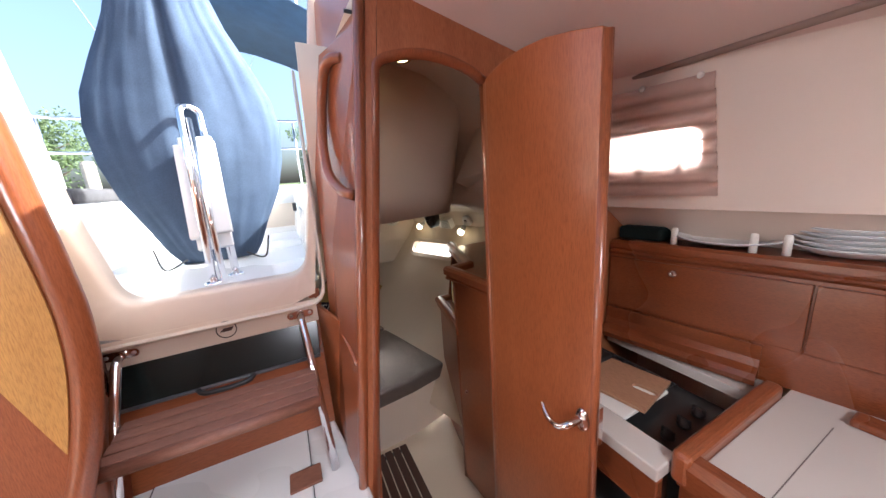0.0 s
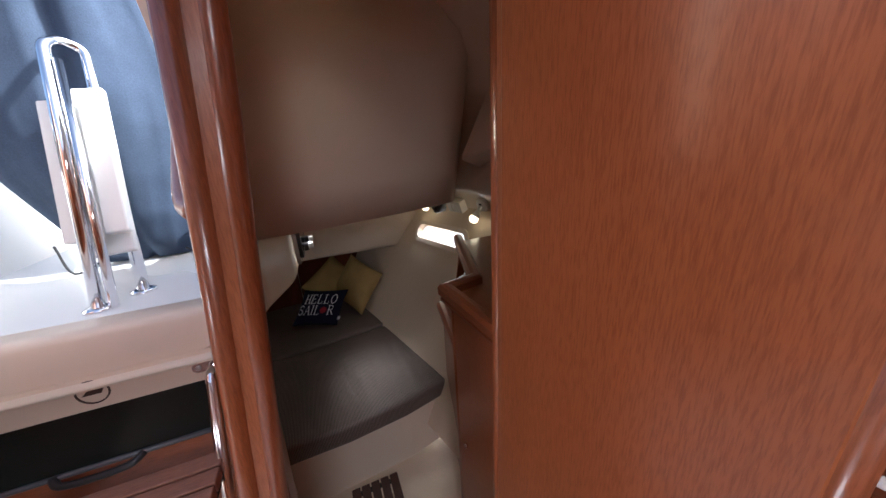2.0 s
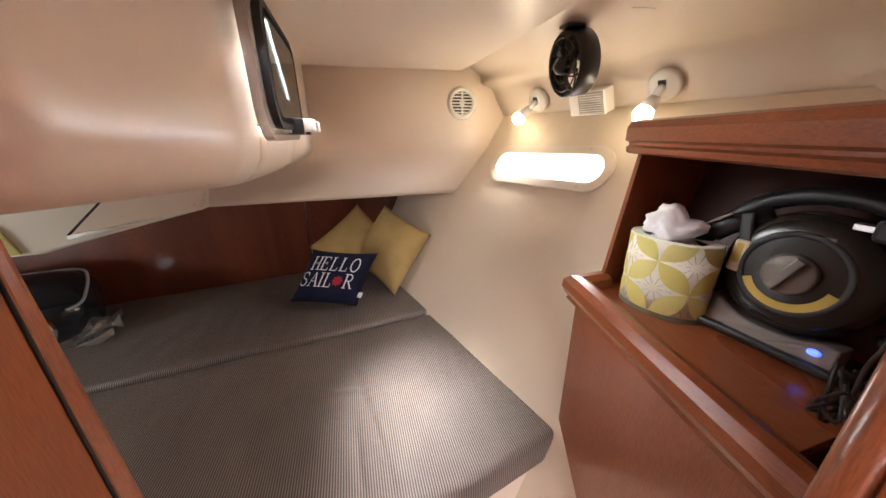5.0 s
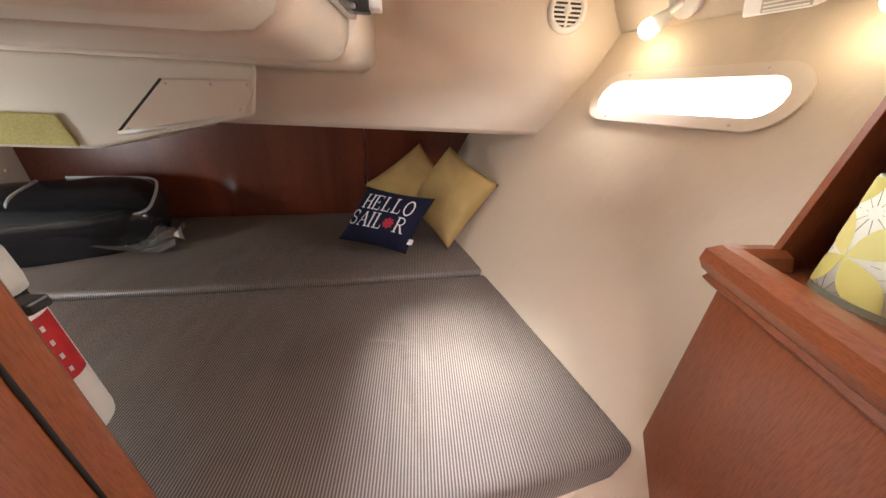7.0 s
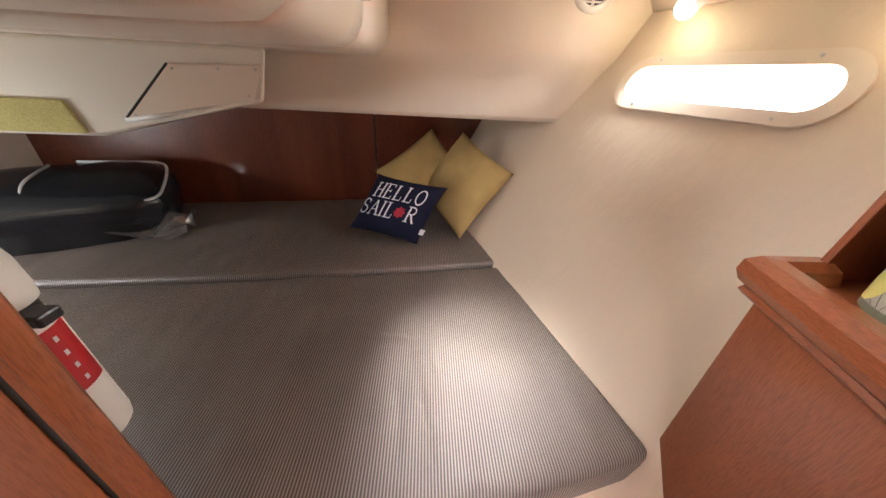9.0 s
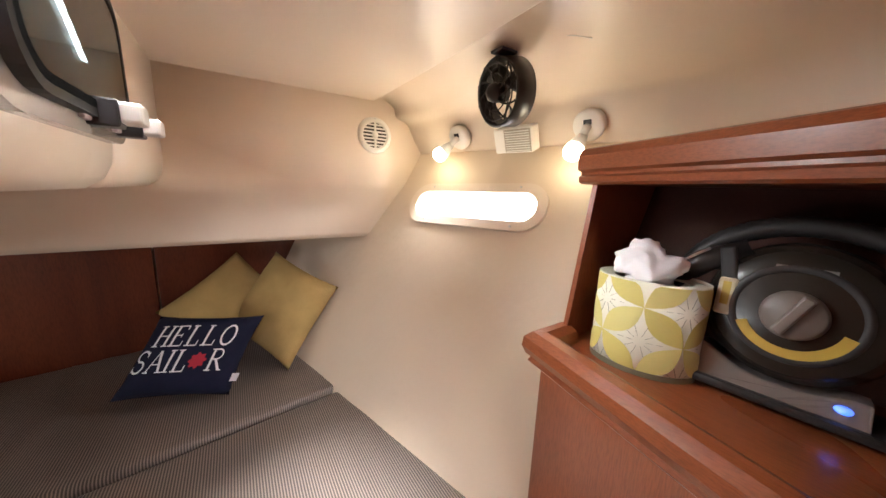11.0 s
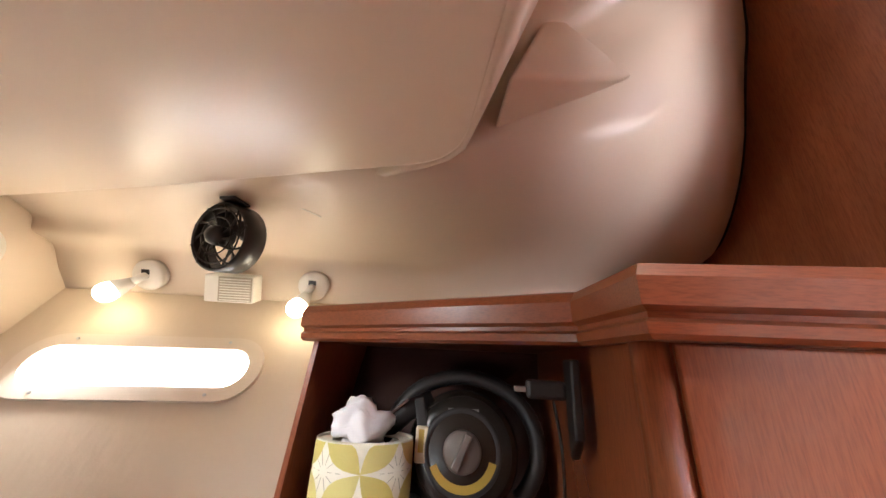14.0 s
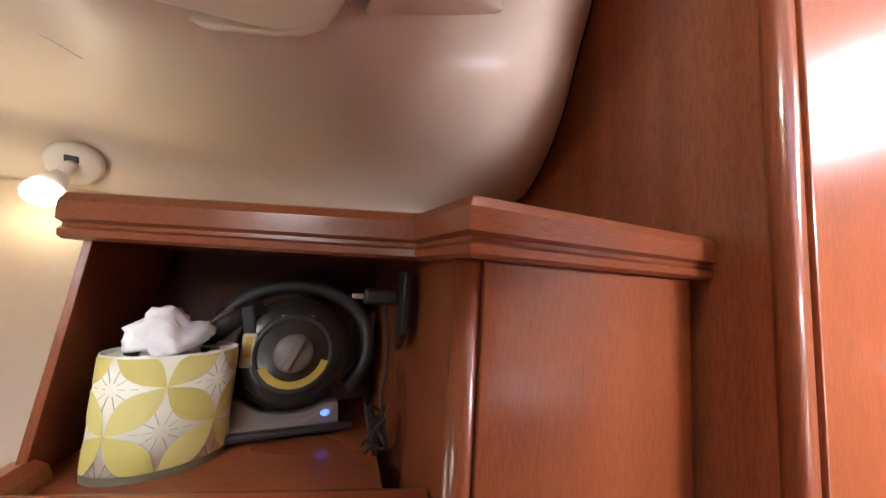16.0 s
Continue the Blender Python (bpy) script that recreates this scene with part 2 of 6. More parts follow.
def loft(sections, thickness=0.0, direction=None):
    """A skin over rows of places of equal length, with an optional second skin behind it."""
    bm = bmesh.new()
    grid = [[bm.verts.new(p) for p in row] for row in sections]
    for a, b in zip(grid, grid[1:]):
        for k in range(len(a) - 1):
            bm.faces.new((a[k], a[k + 1], b[k + 1], b[k]))
    if thickness:
        d = Vector(direction).normalized() * thickness
        back = [[bm.verts.new(Vector(p) + d) for p in row] for row in sections]
        for a, b in zip(back, back[1:]):
            for k in range(len(a) - 1):
                bm.faces.new((a[k], b[k], b[k + 1], a[k + 1]))
        rim = [grid[0], [r[-1] for r in grid], grid[-1][::-1], [r[0] for r in grid][::-1]]
        rim2 = [back[0], [r[-1] for r in back], back[-1][::-1], [r[0] for r in back][::-1]]
        for a, b in zip(rim, rim2):
            for k in range(len(a) - 1):
                bm.faces.new((a[k], b[k], b[k + 1], a[k + 1]))
    return bm


def curve_points(keys, steps=6):
    """A smooth line (Catmull-Rom) through the keys."""
    k = [Vector(p) for p in keys]
    k = [2 * k[0] - k[1]] + k + [2 * k[-1] - k[-2]]
    out = []
    for a, b, c, d in zip(k, k[1:], k[2:], k[3:]):
        for s in range(steps):
            t = s / steps
            out.append(0.5 * (2 * b + (c - a) * t + (2 * a - 5 * b + 4 * c - d) * t * t + (3 * b - a - 3 * c + d) * t ** 3))
    return out + [k[-2]]


def trim(path, profile, up=(0, 0, 1)):
    """A moulding: a profile of (outward, up) pairs swept along a mitred line; outward is to the right of the way."""
    bm = bmesh.new()
    pts, up = [Vector(p) for p in path], Vector(up)
    rings = []
    for i, p in enumerate(pts):
        ds = []
        if i:
            ds.append((p - pts[i - 1]).normalized())
        if i < len(pts) - 1:
            ds.append((pts[i + 1] - p).normalized())
        ns = [d.cross(up).normalized() for d in ds]
        n = sum(ns, Vector()).normalized()
        n = n / max(0.3, n.dot(ns[0]))
        rings.append([bm.verts.new(p + n * o + up * h) for o, h in profile])
    for a, b in zip(rings, rings[1:]):
        for k in range(len(profile)):
            j = (k + 1) % len(profile)
            bm.faces.new((a[k], a[j], b[j], b[k]))
    bm.faces.new(rings[0][::-1])
    bm.faces.new(rings[-1])
    return bm


def rounded_rect(w, h, r, steps=6):
    """Outline of a rounded rectangle round the origin."""
    out = []
    for cx, cy, a0 in ((w / 2 - r, h / 2 - r, 0), (-w / 2 + r, h / 2 - r, 90), (-w / 2 + r, -h / 2 + r, 180), (w / 2 - r, -h / 2 + r, 270)):
        out += [(cx + r * math.cos(radians(a0 + 90 * k / steps)), cy + r * math.sin(radians(a0 + 90 * k / steps))) for k in range(steps + 1)]
    return out


def ring_plate(outer, inner, m, z0, z1):
    """A flat frame between two outlines of equal count, from z0 to z1, laid by m."""
    bm = bmesh.new()
    n = len(outer)
    v = [[bm.verts.new((*p, z)) for p in line] for line in (outer, inner) for z in (z0, z1)]
    for a, b in ((v[0], v[1]), (v[1], v[3]), (v[3], v[2]), (v[2], v[0])):
        for k in range(n):
            bm.faces.new((a[k], a[(k + 1) % n], b[(k + 1) % n], b[k]))
    bm.transform(m)
    return bm


def frame_axes(origin, right, up):
    """A pose whose x is right, whose y is up and whose z looks out of the face."""
    x = Vector(right).normalized()
    z = x.cross(Vector(up)).normalized()
    y = z.cross(x)
    return Matrix.Translation(origin) @ Matrix((x, y, z)).transposed().to_4x4()


def structure(name, bm, mat, label="", smooth=False):
    ob = part(name, bm, mat, None, "", smooth)
    return tagged(ob, label, name.split("_")[0], "", "structure")


# ================================================================ the cabin's shell
def bulk(x, z, off=0.0):
    """A place on the aft bulkhead of the saloon; off moves it towards the cabin."""
    return Vector((x, 0.80 + off, z))


def hull(y, z, off=0.0):
    """A place on the flared hull side of the cabin."""
    x = 0.762 - 0.2836 * (y - 1.681) + 0.5325 * (z - 0.433)
    return Vector((x + off, y, z))


structure("floor", box(-1.6, -2.2, -0.04, 1.6, 3.6, 0.0), wood_y, "varnished teak cabin sole")

# hull side of the berth with its port opening
PORT_Y, PORT_Z, PORT_L, PORT_H = 2.172, 1.096, 0.500, 0.110
port_m = frame_axes(hull(PORT_Y, PORT_Z), hull(PORT_Y - 0.3, PORT_Z + 0.006) - hull(PORT_Y + 0.3, PORT_Z - 0.006), hull(PORT_Y, PORT_Z + 0.3) - hull(PORT_Y, PORT_Z - 0.3))


def holed_wall(m, outer_pts, hole, depth):
    """A wall in the plane of m: a many-sided outline with one hole, depth thick away from the viewer."""
    bm = bmesh.new()
    inv = m.inverted()
    flat = [(inv @ Vector(p)).to_2d() for p in outer_pts]

    def out_at(h):
        best = None
        for a, b in zip(flat, flat[1:] + flat[:1]):
            d, e = b - a, Vector(h)
            den = e.x * d.y - e.y * d.x
            if abs(den) < 1e-9:
                continue
            t, u = (a.x * d.y - a.y * d.x) / den, (a.x * e.y - a.y * e.x) / den
            if t > 0 and -1e-6 <= u <= 1 + 1e-6 and (best is None or t < best):
                best = t
        return Vector(h) * best
    rays = [(math.atan2(p[1], p[0]), Vector(p), None) for p in hole]
    rays += [(math.atan2(c.y, c.x), None, c) for c in flat]
    rays.sort(key=lambda r: r[0])
    angles_hole = sorted((math.atan2(p[1], p[0]), Vector(p)) for p in hole)

    def hole_at(a):
        c, s = math.cos(a), math.sin(a)
        for (a0, p), (a1, q) in zip(angles_hole, angles_hole[1:] + [(angles_hole[0][0] + 2 * math.pi, angles_hole[0][1])]):
            for aa in (a, a + 2 * math.pi):
                if a0 <= aa <= a1:
                    d = q - p
                    den = c * d.y - s * d.x
                    t = (p.x * d.y - p.y * d.x) / den if abs(den) > 1e-9 else p.length
                    return Vector((c, s)) * t
        return angles_hole[0][1]
    inner, outer = [], []
    for a, h, c in rays:
        hp = h if h is not None else hole_at(a)
        inner.append(hp)
        outer.append(c if c is not None else out_at(hp))
    k = len(inner)
    vs = [[bm.verts.new((p.x, p.y, z)) for p in line] for line in (inner, outer) for z in (0.0, -depth)]
    for a, b in ((vs[0], vs[2]), (vs[2], vs[3]), (vs[3], vs[1]), (vs[1], vs[0])):
        for i in range(k):
            j = (i + 1) % k
            bm.faces.new((a[i], a[j], b[j], b[i]))
    bm.transform(m)
    return bm


structure("wall_hull_side", holed_wall(port_m, [hull(0.80, 1.30), hull(2.60, 1.279), hull(3.45, 1.10), hull(3.45, 0.20), hull(0.80, 0.20)],
                                       rounded_rect(PORT_L - 0.030, PORT_H - 0.016, 0.046), 0.05), cream_wall, "smooth cream hull liner beside the berth")

# port: moulded frame with screws, frosted bright pane
port = thing("window_1", hull(PORT_Y, PORT_Z), "long oval cabin port with a cream frame and bright pane", "window", "", "structure")
part("window_frame", ring_plate(rounded_rect(PORT_L + 0.030, PORT_H + 0.042, 0.074, 8), rounded_rect(PORT_L - 0.032, PORT_H - 0.018, 0.045, 8), port_m, 0.0, 0.009), cream, port)
pane_mat = material("frosted_pane", (0.95, 0.95, 0.95), 0.4)
bsdf(pane_mat).inputs["Transmission Weight"].default_value = 1.0
pane = part("pane", slab([port_m @ Vector((*p, -0.03)) for p in rounded_rect(PORT_L, PORT_H, 0.055, 8)], port_m.to_3x3() @ Vector((0, 0, -0.006))), pane_mat, port)
pane.visible_shadow = False
for px, py in ((-0.17, 0.063), (0.17, 0.063), (-0.17, -0.063), (0.17, -0.063)):
    part("screw", lathe([(0.0035, 0.0), (0.0035, 0.002), (0.001, 0.0025)], port_m @ Matrix.Translation((px, py, 0.009)), 10), steel, port)

# white-lit sea air outside the port
glow = emitter("bright_haze", (1.0, 0.99, 0.96), 0.75)
backdrop = structure("backdrop", slab([port_m @ Vector((x, y, -0.9)) for x, y in ((-2.5, -1.2), (2.5, -1.2), (2.5, 1.6), (-2.5, 1.6))], port_m.to_3x3() @ Vector((0, 0, -0.01))), glow, "glaring daylight outside the cabin port")

# moulded cove above the hull side: lamp strip aft, sweeping up to the deck forward
def cove_row(y, keys):
    return curve_points([Vector((x, y, z)) for x, z in keys], 6)


COVE = [(0.83, [(1.27, 1.20), (1.25, 1.415), (1.157, 1.437), (1.078, 1.50), (1.005, 1.605), (0.917, 1.81), (0.80, 1.985), (0.20, 2.02)]),
        (0.86, [(1.27, 1.20), (1.22, 1.375), (1.12, 1.412), (1.035, 1.48), (0.960, 1.59), (0.880, 1.79), (0.76, 1.98), (0.20, 2.02)]),
        (0.92, [(1.25, 1.20), (1.20, 1.35), (1.10, 1.40), (0.985, 1.48), (0.890, 1.60), (0.835, 1.79), (0.74, 1.97), (0.20, 2.02)]),
        (1.02, [(1.24, 1.20), (1.19, 1.335), (1.08, 1.39), (0.95, 1.46), (0.855, 1.575), (0.825, 1.75), (0.79, 1.95), (0.20, 2.02)]),
        (1.12, [(1.23, 1.20), (1.19, 1.325), (1.08, 1.382), (0.93, 1.445), (0.848, 1.545), (0.825, 1.70), (0.81, 1.93), (0.20, 2.02)]),
        (1.26, [(1.21, 1.20), (1.18, 1.315), (1.08, 1.376), (0.93, 1.430), (0.850, 1.500), (0.828, 1.60), (0.822, 1.82), (0.22, 2.02)]),
        (1.40, [(1.20, 1.20), (1.17, 1.31), (1.08, 1.372), (0.94, 1.420), (0.855, 1.460), (0.825, 1.51), (0.822, 1.68), (0.70, 1.98)])]
for y in (1.55, 1.75, 1.95, 2.2, 2.4, 2.60):
    a = hull(y, 1.279)
    COVE.append((y, [(a.x + 0.002, a.z), (a.x - 0.030, a.z + 0.050), (a.x - 0.060, a.z + 0.105), (a.x - 0.105, a.z + 0.125), (0.5 * a.x + 0.37, 1.440), (0.80, 1.475), (0.75, 1.53), (0.70, 1.58)]))
structure("trim_cove", loft([cove_row(y, k) for y, k in COVE], 0.03, (0.6, 0, 1)), cream, "smooth cream moulded cove over berth and locker", True)

# cockpit seat underside: flat ceiling with a rounded outboard lip
seat_outline = rounded_path([(0.30, 1.285, 1.455), (0.52, 1.338, 1.455), (0.775, 1.415, 1.455), (0.79, 2.0, 1.452), (0.79, 2.60, 1.45), (0.13, 2.60, 1.45)], 0.09, 8)
structure("ceiling", slab([Vector(p) for p in seat_outline] + [Vector((0.10, 1.255, 1.455))], (0, 0, 0.06), 0.008), cream, "flat cream underside of the cockpit seat")
# the seat's riser, rising forward over the standing space
structure("ceiling_riser", loft([[Vector((x, y - 0.045 * k * lean, 1.452 + 0.112 * k)) for k in range(6)] for x, y, lean in ((0.10, 1.250, 1.0), (0.3, 1.280, 1.0), (0.52, 1.333, 1.0), (0.66, 1.377, 1.0), (0.700, 1.391, 1.0), (0.738, 1.408, 0.97), (0.764, 1.438, 0.85), (0.780, 1.480, 0.6), (0.80, 1.56, 0.3))], 0.02, (0, 1, 0.4)), cream, "cream moulding rising over the doorway", True)
# wedge moulded where the riser meets the cove
# the next panel is hidden, added to stop sun leaking onto the locker
structure("wall_hull_upper", box(1.285, 0.835, 1.10, 1.31, 1.80, 1.52), cream_wall, "unseen cream panel keeping sun out behind the locker top")
def gusset():
    """A soft-edged moulded overhang: shaded underside and a face that runs up into the cove."""
    bm = bmesh.new()
    a, b, c, t = [bm.verts.new(p) for p in ((0.742, 1.336, 1.600), (0.850, 1.372, 1.555), (0.828, 1.098, 1.655), (0.845, 1.235, 1.90))]
    for f in ((a, b, c), (a, c, t), (a, t, b), (b, t, c)):
        bm.faces.new(f)
    bmesh.ops.recalc_face_normals(bm, faces=bm.faces)
    return bevelled(bm, 0.011, 4)


structure("trim_gusset", gusset(), cream, "triangular cream moulded overhang beside the riser", True)

# cockpit footwell: its outboard side, and the moulded step under it
HATCH_Y0, HATCH_Y1, HATCH_Z0, HATCH_Z1 = 1.75, 2.10, 1.215, 1.415
def well_face(y):
    """The footwell side at y: its face and its lower edge."""
    return float(np.interp(y, [1.165, 1.473, 1.72, 2.55], [0.088, 0.105, 0.172, 0.180])), float(np.interp(y, [1.165, 1.473, 1.72, 1.95, 2.55], [1.206, 1.150, 1.132, 1.126, 1.126]))


def well_row(y, top):
    x, z = well_face(y)
    return [Vector((x + 0.02 * max(0.0, top - 1.5), y, top)), Vector((x, y, min(top, z + 0.075))), Vector((x - 0.004, y, z + 0.045)), Vector((x - 0.016, y, z + 0.020)), Vector((x - 0.040, y, z + 0.004)), Vector((x - 0.09, y, z)), Vector((-1.4, y, z))]


for nm, ys, top in (("trim_footwell", (1.165, 1.25, 1.33, 1.398), 1.98), ("trim_footwell_mid", (1.398, 1.473, 1.55, 1.61, 1.68, HATCH_Y0), 1.47), ("trim_footwell_port", (HATCH_Y0, 1.80, 1.85, 2.0, HATCH_Y1), HATCH_Z0), ("trim_footwell_aft", (HATCH_Y1, 2.3, 2.55), 1.47)):
    structure(nm, loft([well_row(y, top) for y in ys], 0.012, (-0.7, 0, 0.7)), cream, "cream moulded cockpit footwell side", True)
structure("trim_footwell_over_port", loft([[Vector((well_face(y)[0], y, 1.47)), Vector((well_face(y)[0], y, HATCH_Z1))] for y in (HATCH_Y0, 1.85, 1.95, HATCH_Y1)], 0.012, (-1, 0, 0)), cream, "cream moulding above the footwell port", True)
# slab out of sight, added to block the sun above the doorway
structure("ceiling_deck", box(0.24, 0.835, 2.045, 1.45, 1.46, 2.075), white_gel, "unseen white slab blocking the sun over the cabin doorway")
structure("wall_partition_upper", slab([(0.085, 0.835, 0.0), (0.060, 1.165, 0.0), (0.148, 1.165, 1.99), (0.235, 0.835, 1.99)], (-0.022, 0, 0)), wood_z, "varnished mahogany wall inside the doorway")
aft_rows = []
for x in (-1.4, -0.4, 0.135, 0.145, 0.5, 0.79, 1.1):
    yb = 2.545 - 0.02 * (x - 0.3)
    top = 1.50 if x > 0.14 else 1.13
    aft_rows.append([Vector((x, yb - 0.02, top)), Vector((x, yb - 0.025, min(top, 1.30))), Vector((x, yb - 0.02, min(top, 1.16))), Vector((x, yb - 0.012, min(top, 1.135))), Vector((x, yb + 0.0, 1.11)), Vector((x, yb + 0.045, 0.965)), Vector((x, yb + 0.06, 0.945)), Vector((x, yb + 0.12, 0.945))])
structure("trim_aft_moulding", loft(aft_rows, 0.03, (0, 1, 0.6)), cream, "cream moulded cockpit locker face over the berth", True)
structure("wall_aft_over_berth", box(-1.6, 2.66, 0.94, 1.2, 3.5, 0.97), cream, "cream underside of the aft locker")

# varnished panel behind the berth, in two lengths with a joint
AFT0, AFT1, AFT2 = Vector((-1.40, 2.83, 0.30)), Vector((0.045, 3.03, 0.30)), Vector((0.62, 3.12, 0.30))
structure("wall_aft_panel", slab([AFT0, AFT1 - Vector((0.003, 0, 0)), AFT1 + Vector((-0.003, 0, 0.66)), AFT0 + Vector((0, 0, 0.66))], (-0.004, 0.03, 0), 0.003), aft_wood, "dark reddish varnished panel behind the berth")
structure("wall_aft_panel_short", slab([AFT1 + Vector((0.003, 0, 0)), AFT2, AFT2 + Vector((0, 0, 0.66)), AFT1 + Vector((0.003, 0, 0.66))], (-0.004, 0.03, 0), 0.003), aft_wood, "dark reddish varnished panel in the berth's corner")

# berth base and mattress in two cushions
structure("wall_berth_front", slab([(-1.3, 1.60, 0), (-0.02, 1.60, 0), (0.55, 1.645, 0), (0.76, 1.70, 0), (0.70, 1.74, 0), (-1.3, 1.66, 0)], (0, 0, 0.345), 0.003), cream, "cream moulded front of the berth")
structure("floor_cabin", box(0.04, 0.84, 0.0, 0.88, 1.74, 0.045, 0.003), cream_wall, "cream moulded cabin sole")


CREASES = [((0.262, 2.05), (0.292, 1.80), -0.015), ((0.290, 1.92), (0.325, 1.64), -0.018), ((0.318, 2.00), (0.362, 1.66), 0.012), ((0.245, 1.82), (0.262, 1.64), -0.010), ((0.335, 1.86), (0.352, 1.70), -0.009), ((0.02, 2.02), (0.30, 1.97), 0.005)]


def crease(x, y):
    """Height of the sat-in folds of the cover at a place."""
    h, p = 0.0, Vector((x, y))
    for a, b, height in CREASES:
        a, b = Vector(a), Vector(b)
        t = min(1.0, max(0.0, (p - a).dot(b - a) / (b - a).length_squared))
        d = (p - a.lerp(b, t)).length
        h += height * math.sin(math.pi * (0.12 + 0.76 * t)) * (math.exp(-(d / 0.013) ** 2) - 0.5 * math.exp(-(d / 0.035) ** 2))
    return h


def soft_cushion(name, outline, z0, z1, label, puff=0.006, y_near=1.62):
    bm = slab([(x, y, z0) for x, y in outline], (0, 0, z1 - z0))
    bmesh.ops.bevel(bm, geom=list(bm.edges), offset=0.022, segments=4, affect="EDGES", profile=0.5)
    top = [f for f in bm.faces if f.normal.z > 0.95 and f.calc_area() > 0.05]
    bmesh.ops.triangulate(bm, faces=top)
    for _ in range(6):
        es = [e for e in bm.edges if e.calc_length() > 0.026 and min(v.co.z for v in e.verts) > z1 - 0.004]
        bmesh.ops.subdivide_edges(bm, edges=es, cuts=1, use_grid_fill=True)
    for _ in range(2):
        es = [e for e in bm.edges if e.calc_length() > 0.009 and all(0.18 < v.co.x < 0.44 and y_near < v.co.y < 2.10 and v.co.z > z1 - 0.004 for v in e.verts)]
        bmesh.ops.subdivide_edges(bm, edges=es, cuts=1, use_grid_fill=True)
    for v in bm.verts:
        if v.co.z > z1 - 0.004:
            v.co.z += crease(v.co.x, v.co.y) + puff * (noise.noise(Vector((v.co.x * 5, v.co.y * 4, 2))) + 0.5 * noise.noise(Vector((v.co.x * 22, v.co.y * 7, 5))))
    ob = part(name, bm, cushion, None, "", True)
    return tagged(ob, label, "cushion", "berth cushions")


soft_cushion("berth_cushion", [(-1.28, 1.575), (-0.012, 1.581), (0.25, 1.586), (0.53, 1.618), (0.774, 1.676), (0.592, 2.366), (0.0, 2.285), (-0.46, 2.235), (-1.28, 2.16)], 0.347, 0.452, "charcoal ribbed berth cushion with fine pale stripes")
soft_cushion("berth_cushion", [(-1.28, 2.168), (-0.46, 2.243), (0.0, 2.293), (0.590, 2.374), (0.41, 3.075), (0.04, 3.02), (-1.28, 2.84)], 0.352, 0.460, "charcoal ribbed berth cushion behind the joint")

# partition between the engine space and the cabin, with a rounded post at its aft end
structure("wall_partition", slab([(0.106, 1.02, 0), (0.058, 1.225, 0), (-0.026, 1.535, 0), (-0.046, 1.535, 0), (0.044, 1.235, 0), (0.096, 1.02, 0)], (0.004, 0, 1.19), 0.002), door_wood, "varnished mahogany engine-space side")
structure("trim_partition_joint", tube([(-0.0205, 1.522, 0.0), (-0.0175, 1.522, 1.168)], 0.0022, 8), rubber, "dark joint beside the corner post", True)
structure("trim_partition_post", slab([(-0.008, 1.525, 0.0), (-0.002, 1.560, 0.0), (-0.020, 1.572, 0.0), (-0.046, 1.567, 0), (-0.046, 1.525, 0.0)], (-0.030, 0, 1.17), 0.006), door_wood, "rounded mahogany corner post")

# ================================================================ the saloon's aft bulkhead and doorway
def jamb_x(z):
    return 0.170 + 0.115 * (z - 1.2)


bm = bmesh.new()
D = bulk(0, 0, 0.030) - bulk(0, 0, 0)
slab([bulk(jamb_x(z) - w, z) for z, w in ((0.0, 0.045), (2.2, 0.050))] + [bulk(jamb_x(z), z) for z in (2.2, 0.0)], D, 0, bm)
ARCH = [(0.252, 1.895), (0.270, 1.912), (0.330, 1.928), (0.380, 1.932), (0.430, 1.928), (0.480, 1.917), (0.525, 1.902), (0.562, 1.878)]
slab([bulk(x, z) for x, z in ARCH] + [bulk(0.562, 2.2), bulk(0.285, 2.2)], D, 0, bm)
slab([bulk(0.562, 0.0), bulk(1.40, 0.0), bulk(1.40, 2.2), bulk(0.562, 2.2)], D, 0, bm)
striped = wood("striped_veneer", (0.28, 0.092, 0.038), (0.50, 0.190, 0.085), "z", 0.34, 0.15, 1.0, (17.0, 0.22))
structure("wall_bulkhead", bm, striped, "varnished mahogany bulkhead round an arched doorway")
# rounded lining of the doorway
lining = [bulk(jamb_x(0.02) - 0.004, 0.02, 0.012), bulk(jamb_x(1.9) - 0.004, 1.9, 0.012)] + [bulk(x, z + 0.006, 0.012) for x, z in ARCH[1:]]
structure("trim_doorway", tube(rounded_path(lining, 0.03, 4), 0.015, 12), wood_z, "rounded mahogany lining of the doorway", True)
structure("trim_doorway_hinge_side", tube([bulk(0.573, 0.02, 0.022), bulk(0.573, 1.875, 0.022)], 0.015, 12), wood_z, "rounded mahogany hinge post", True)
# panel between the doorway post and the companionway
def post_x(z):
    return jamb_x(z) - 0.047


structure("wall_companionway_side", slab([(-0.005, 1.215, 0.0), bulk(post_x(0.0), 0.0, 0.01), bulk(post_x(2.2), 2.2, 0.01), (0.19, 1.215, 2.2)], (0.006, 0.0, 0), 0.0), wood_z, "varnished mahogany side panel of the companionway")
structure("trim_post", tube([bulk(post_x(0.0) + 0.008, 0.0, 0.006), bulk(post_x(1.15) + 0.008, 1.15, 0.006), bulk(post_x(2.15) + 0.008, 2.15, 0.006)], 0.014, 10), wood_z, "rounded mahogany corner moulding", True)

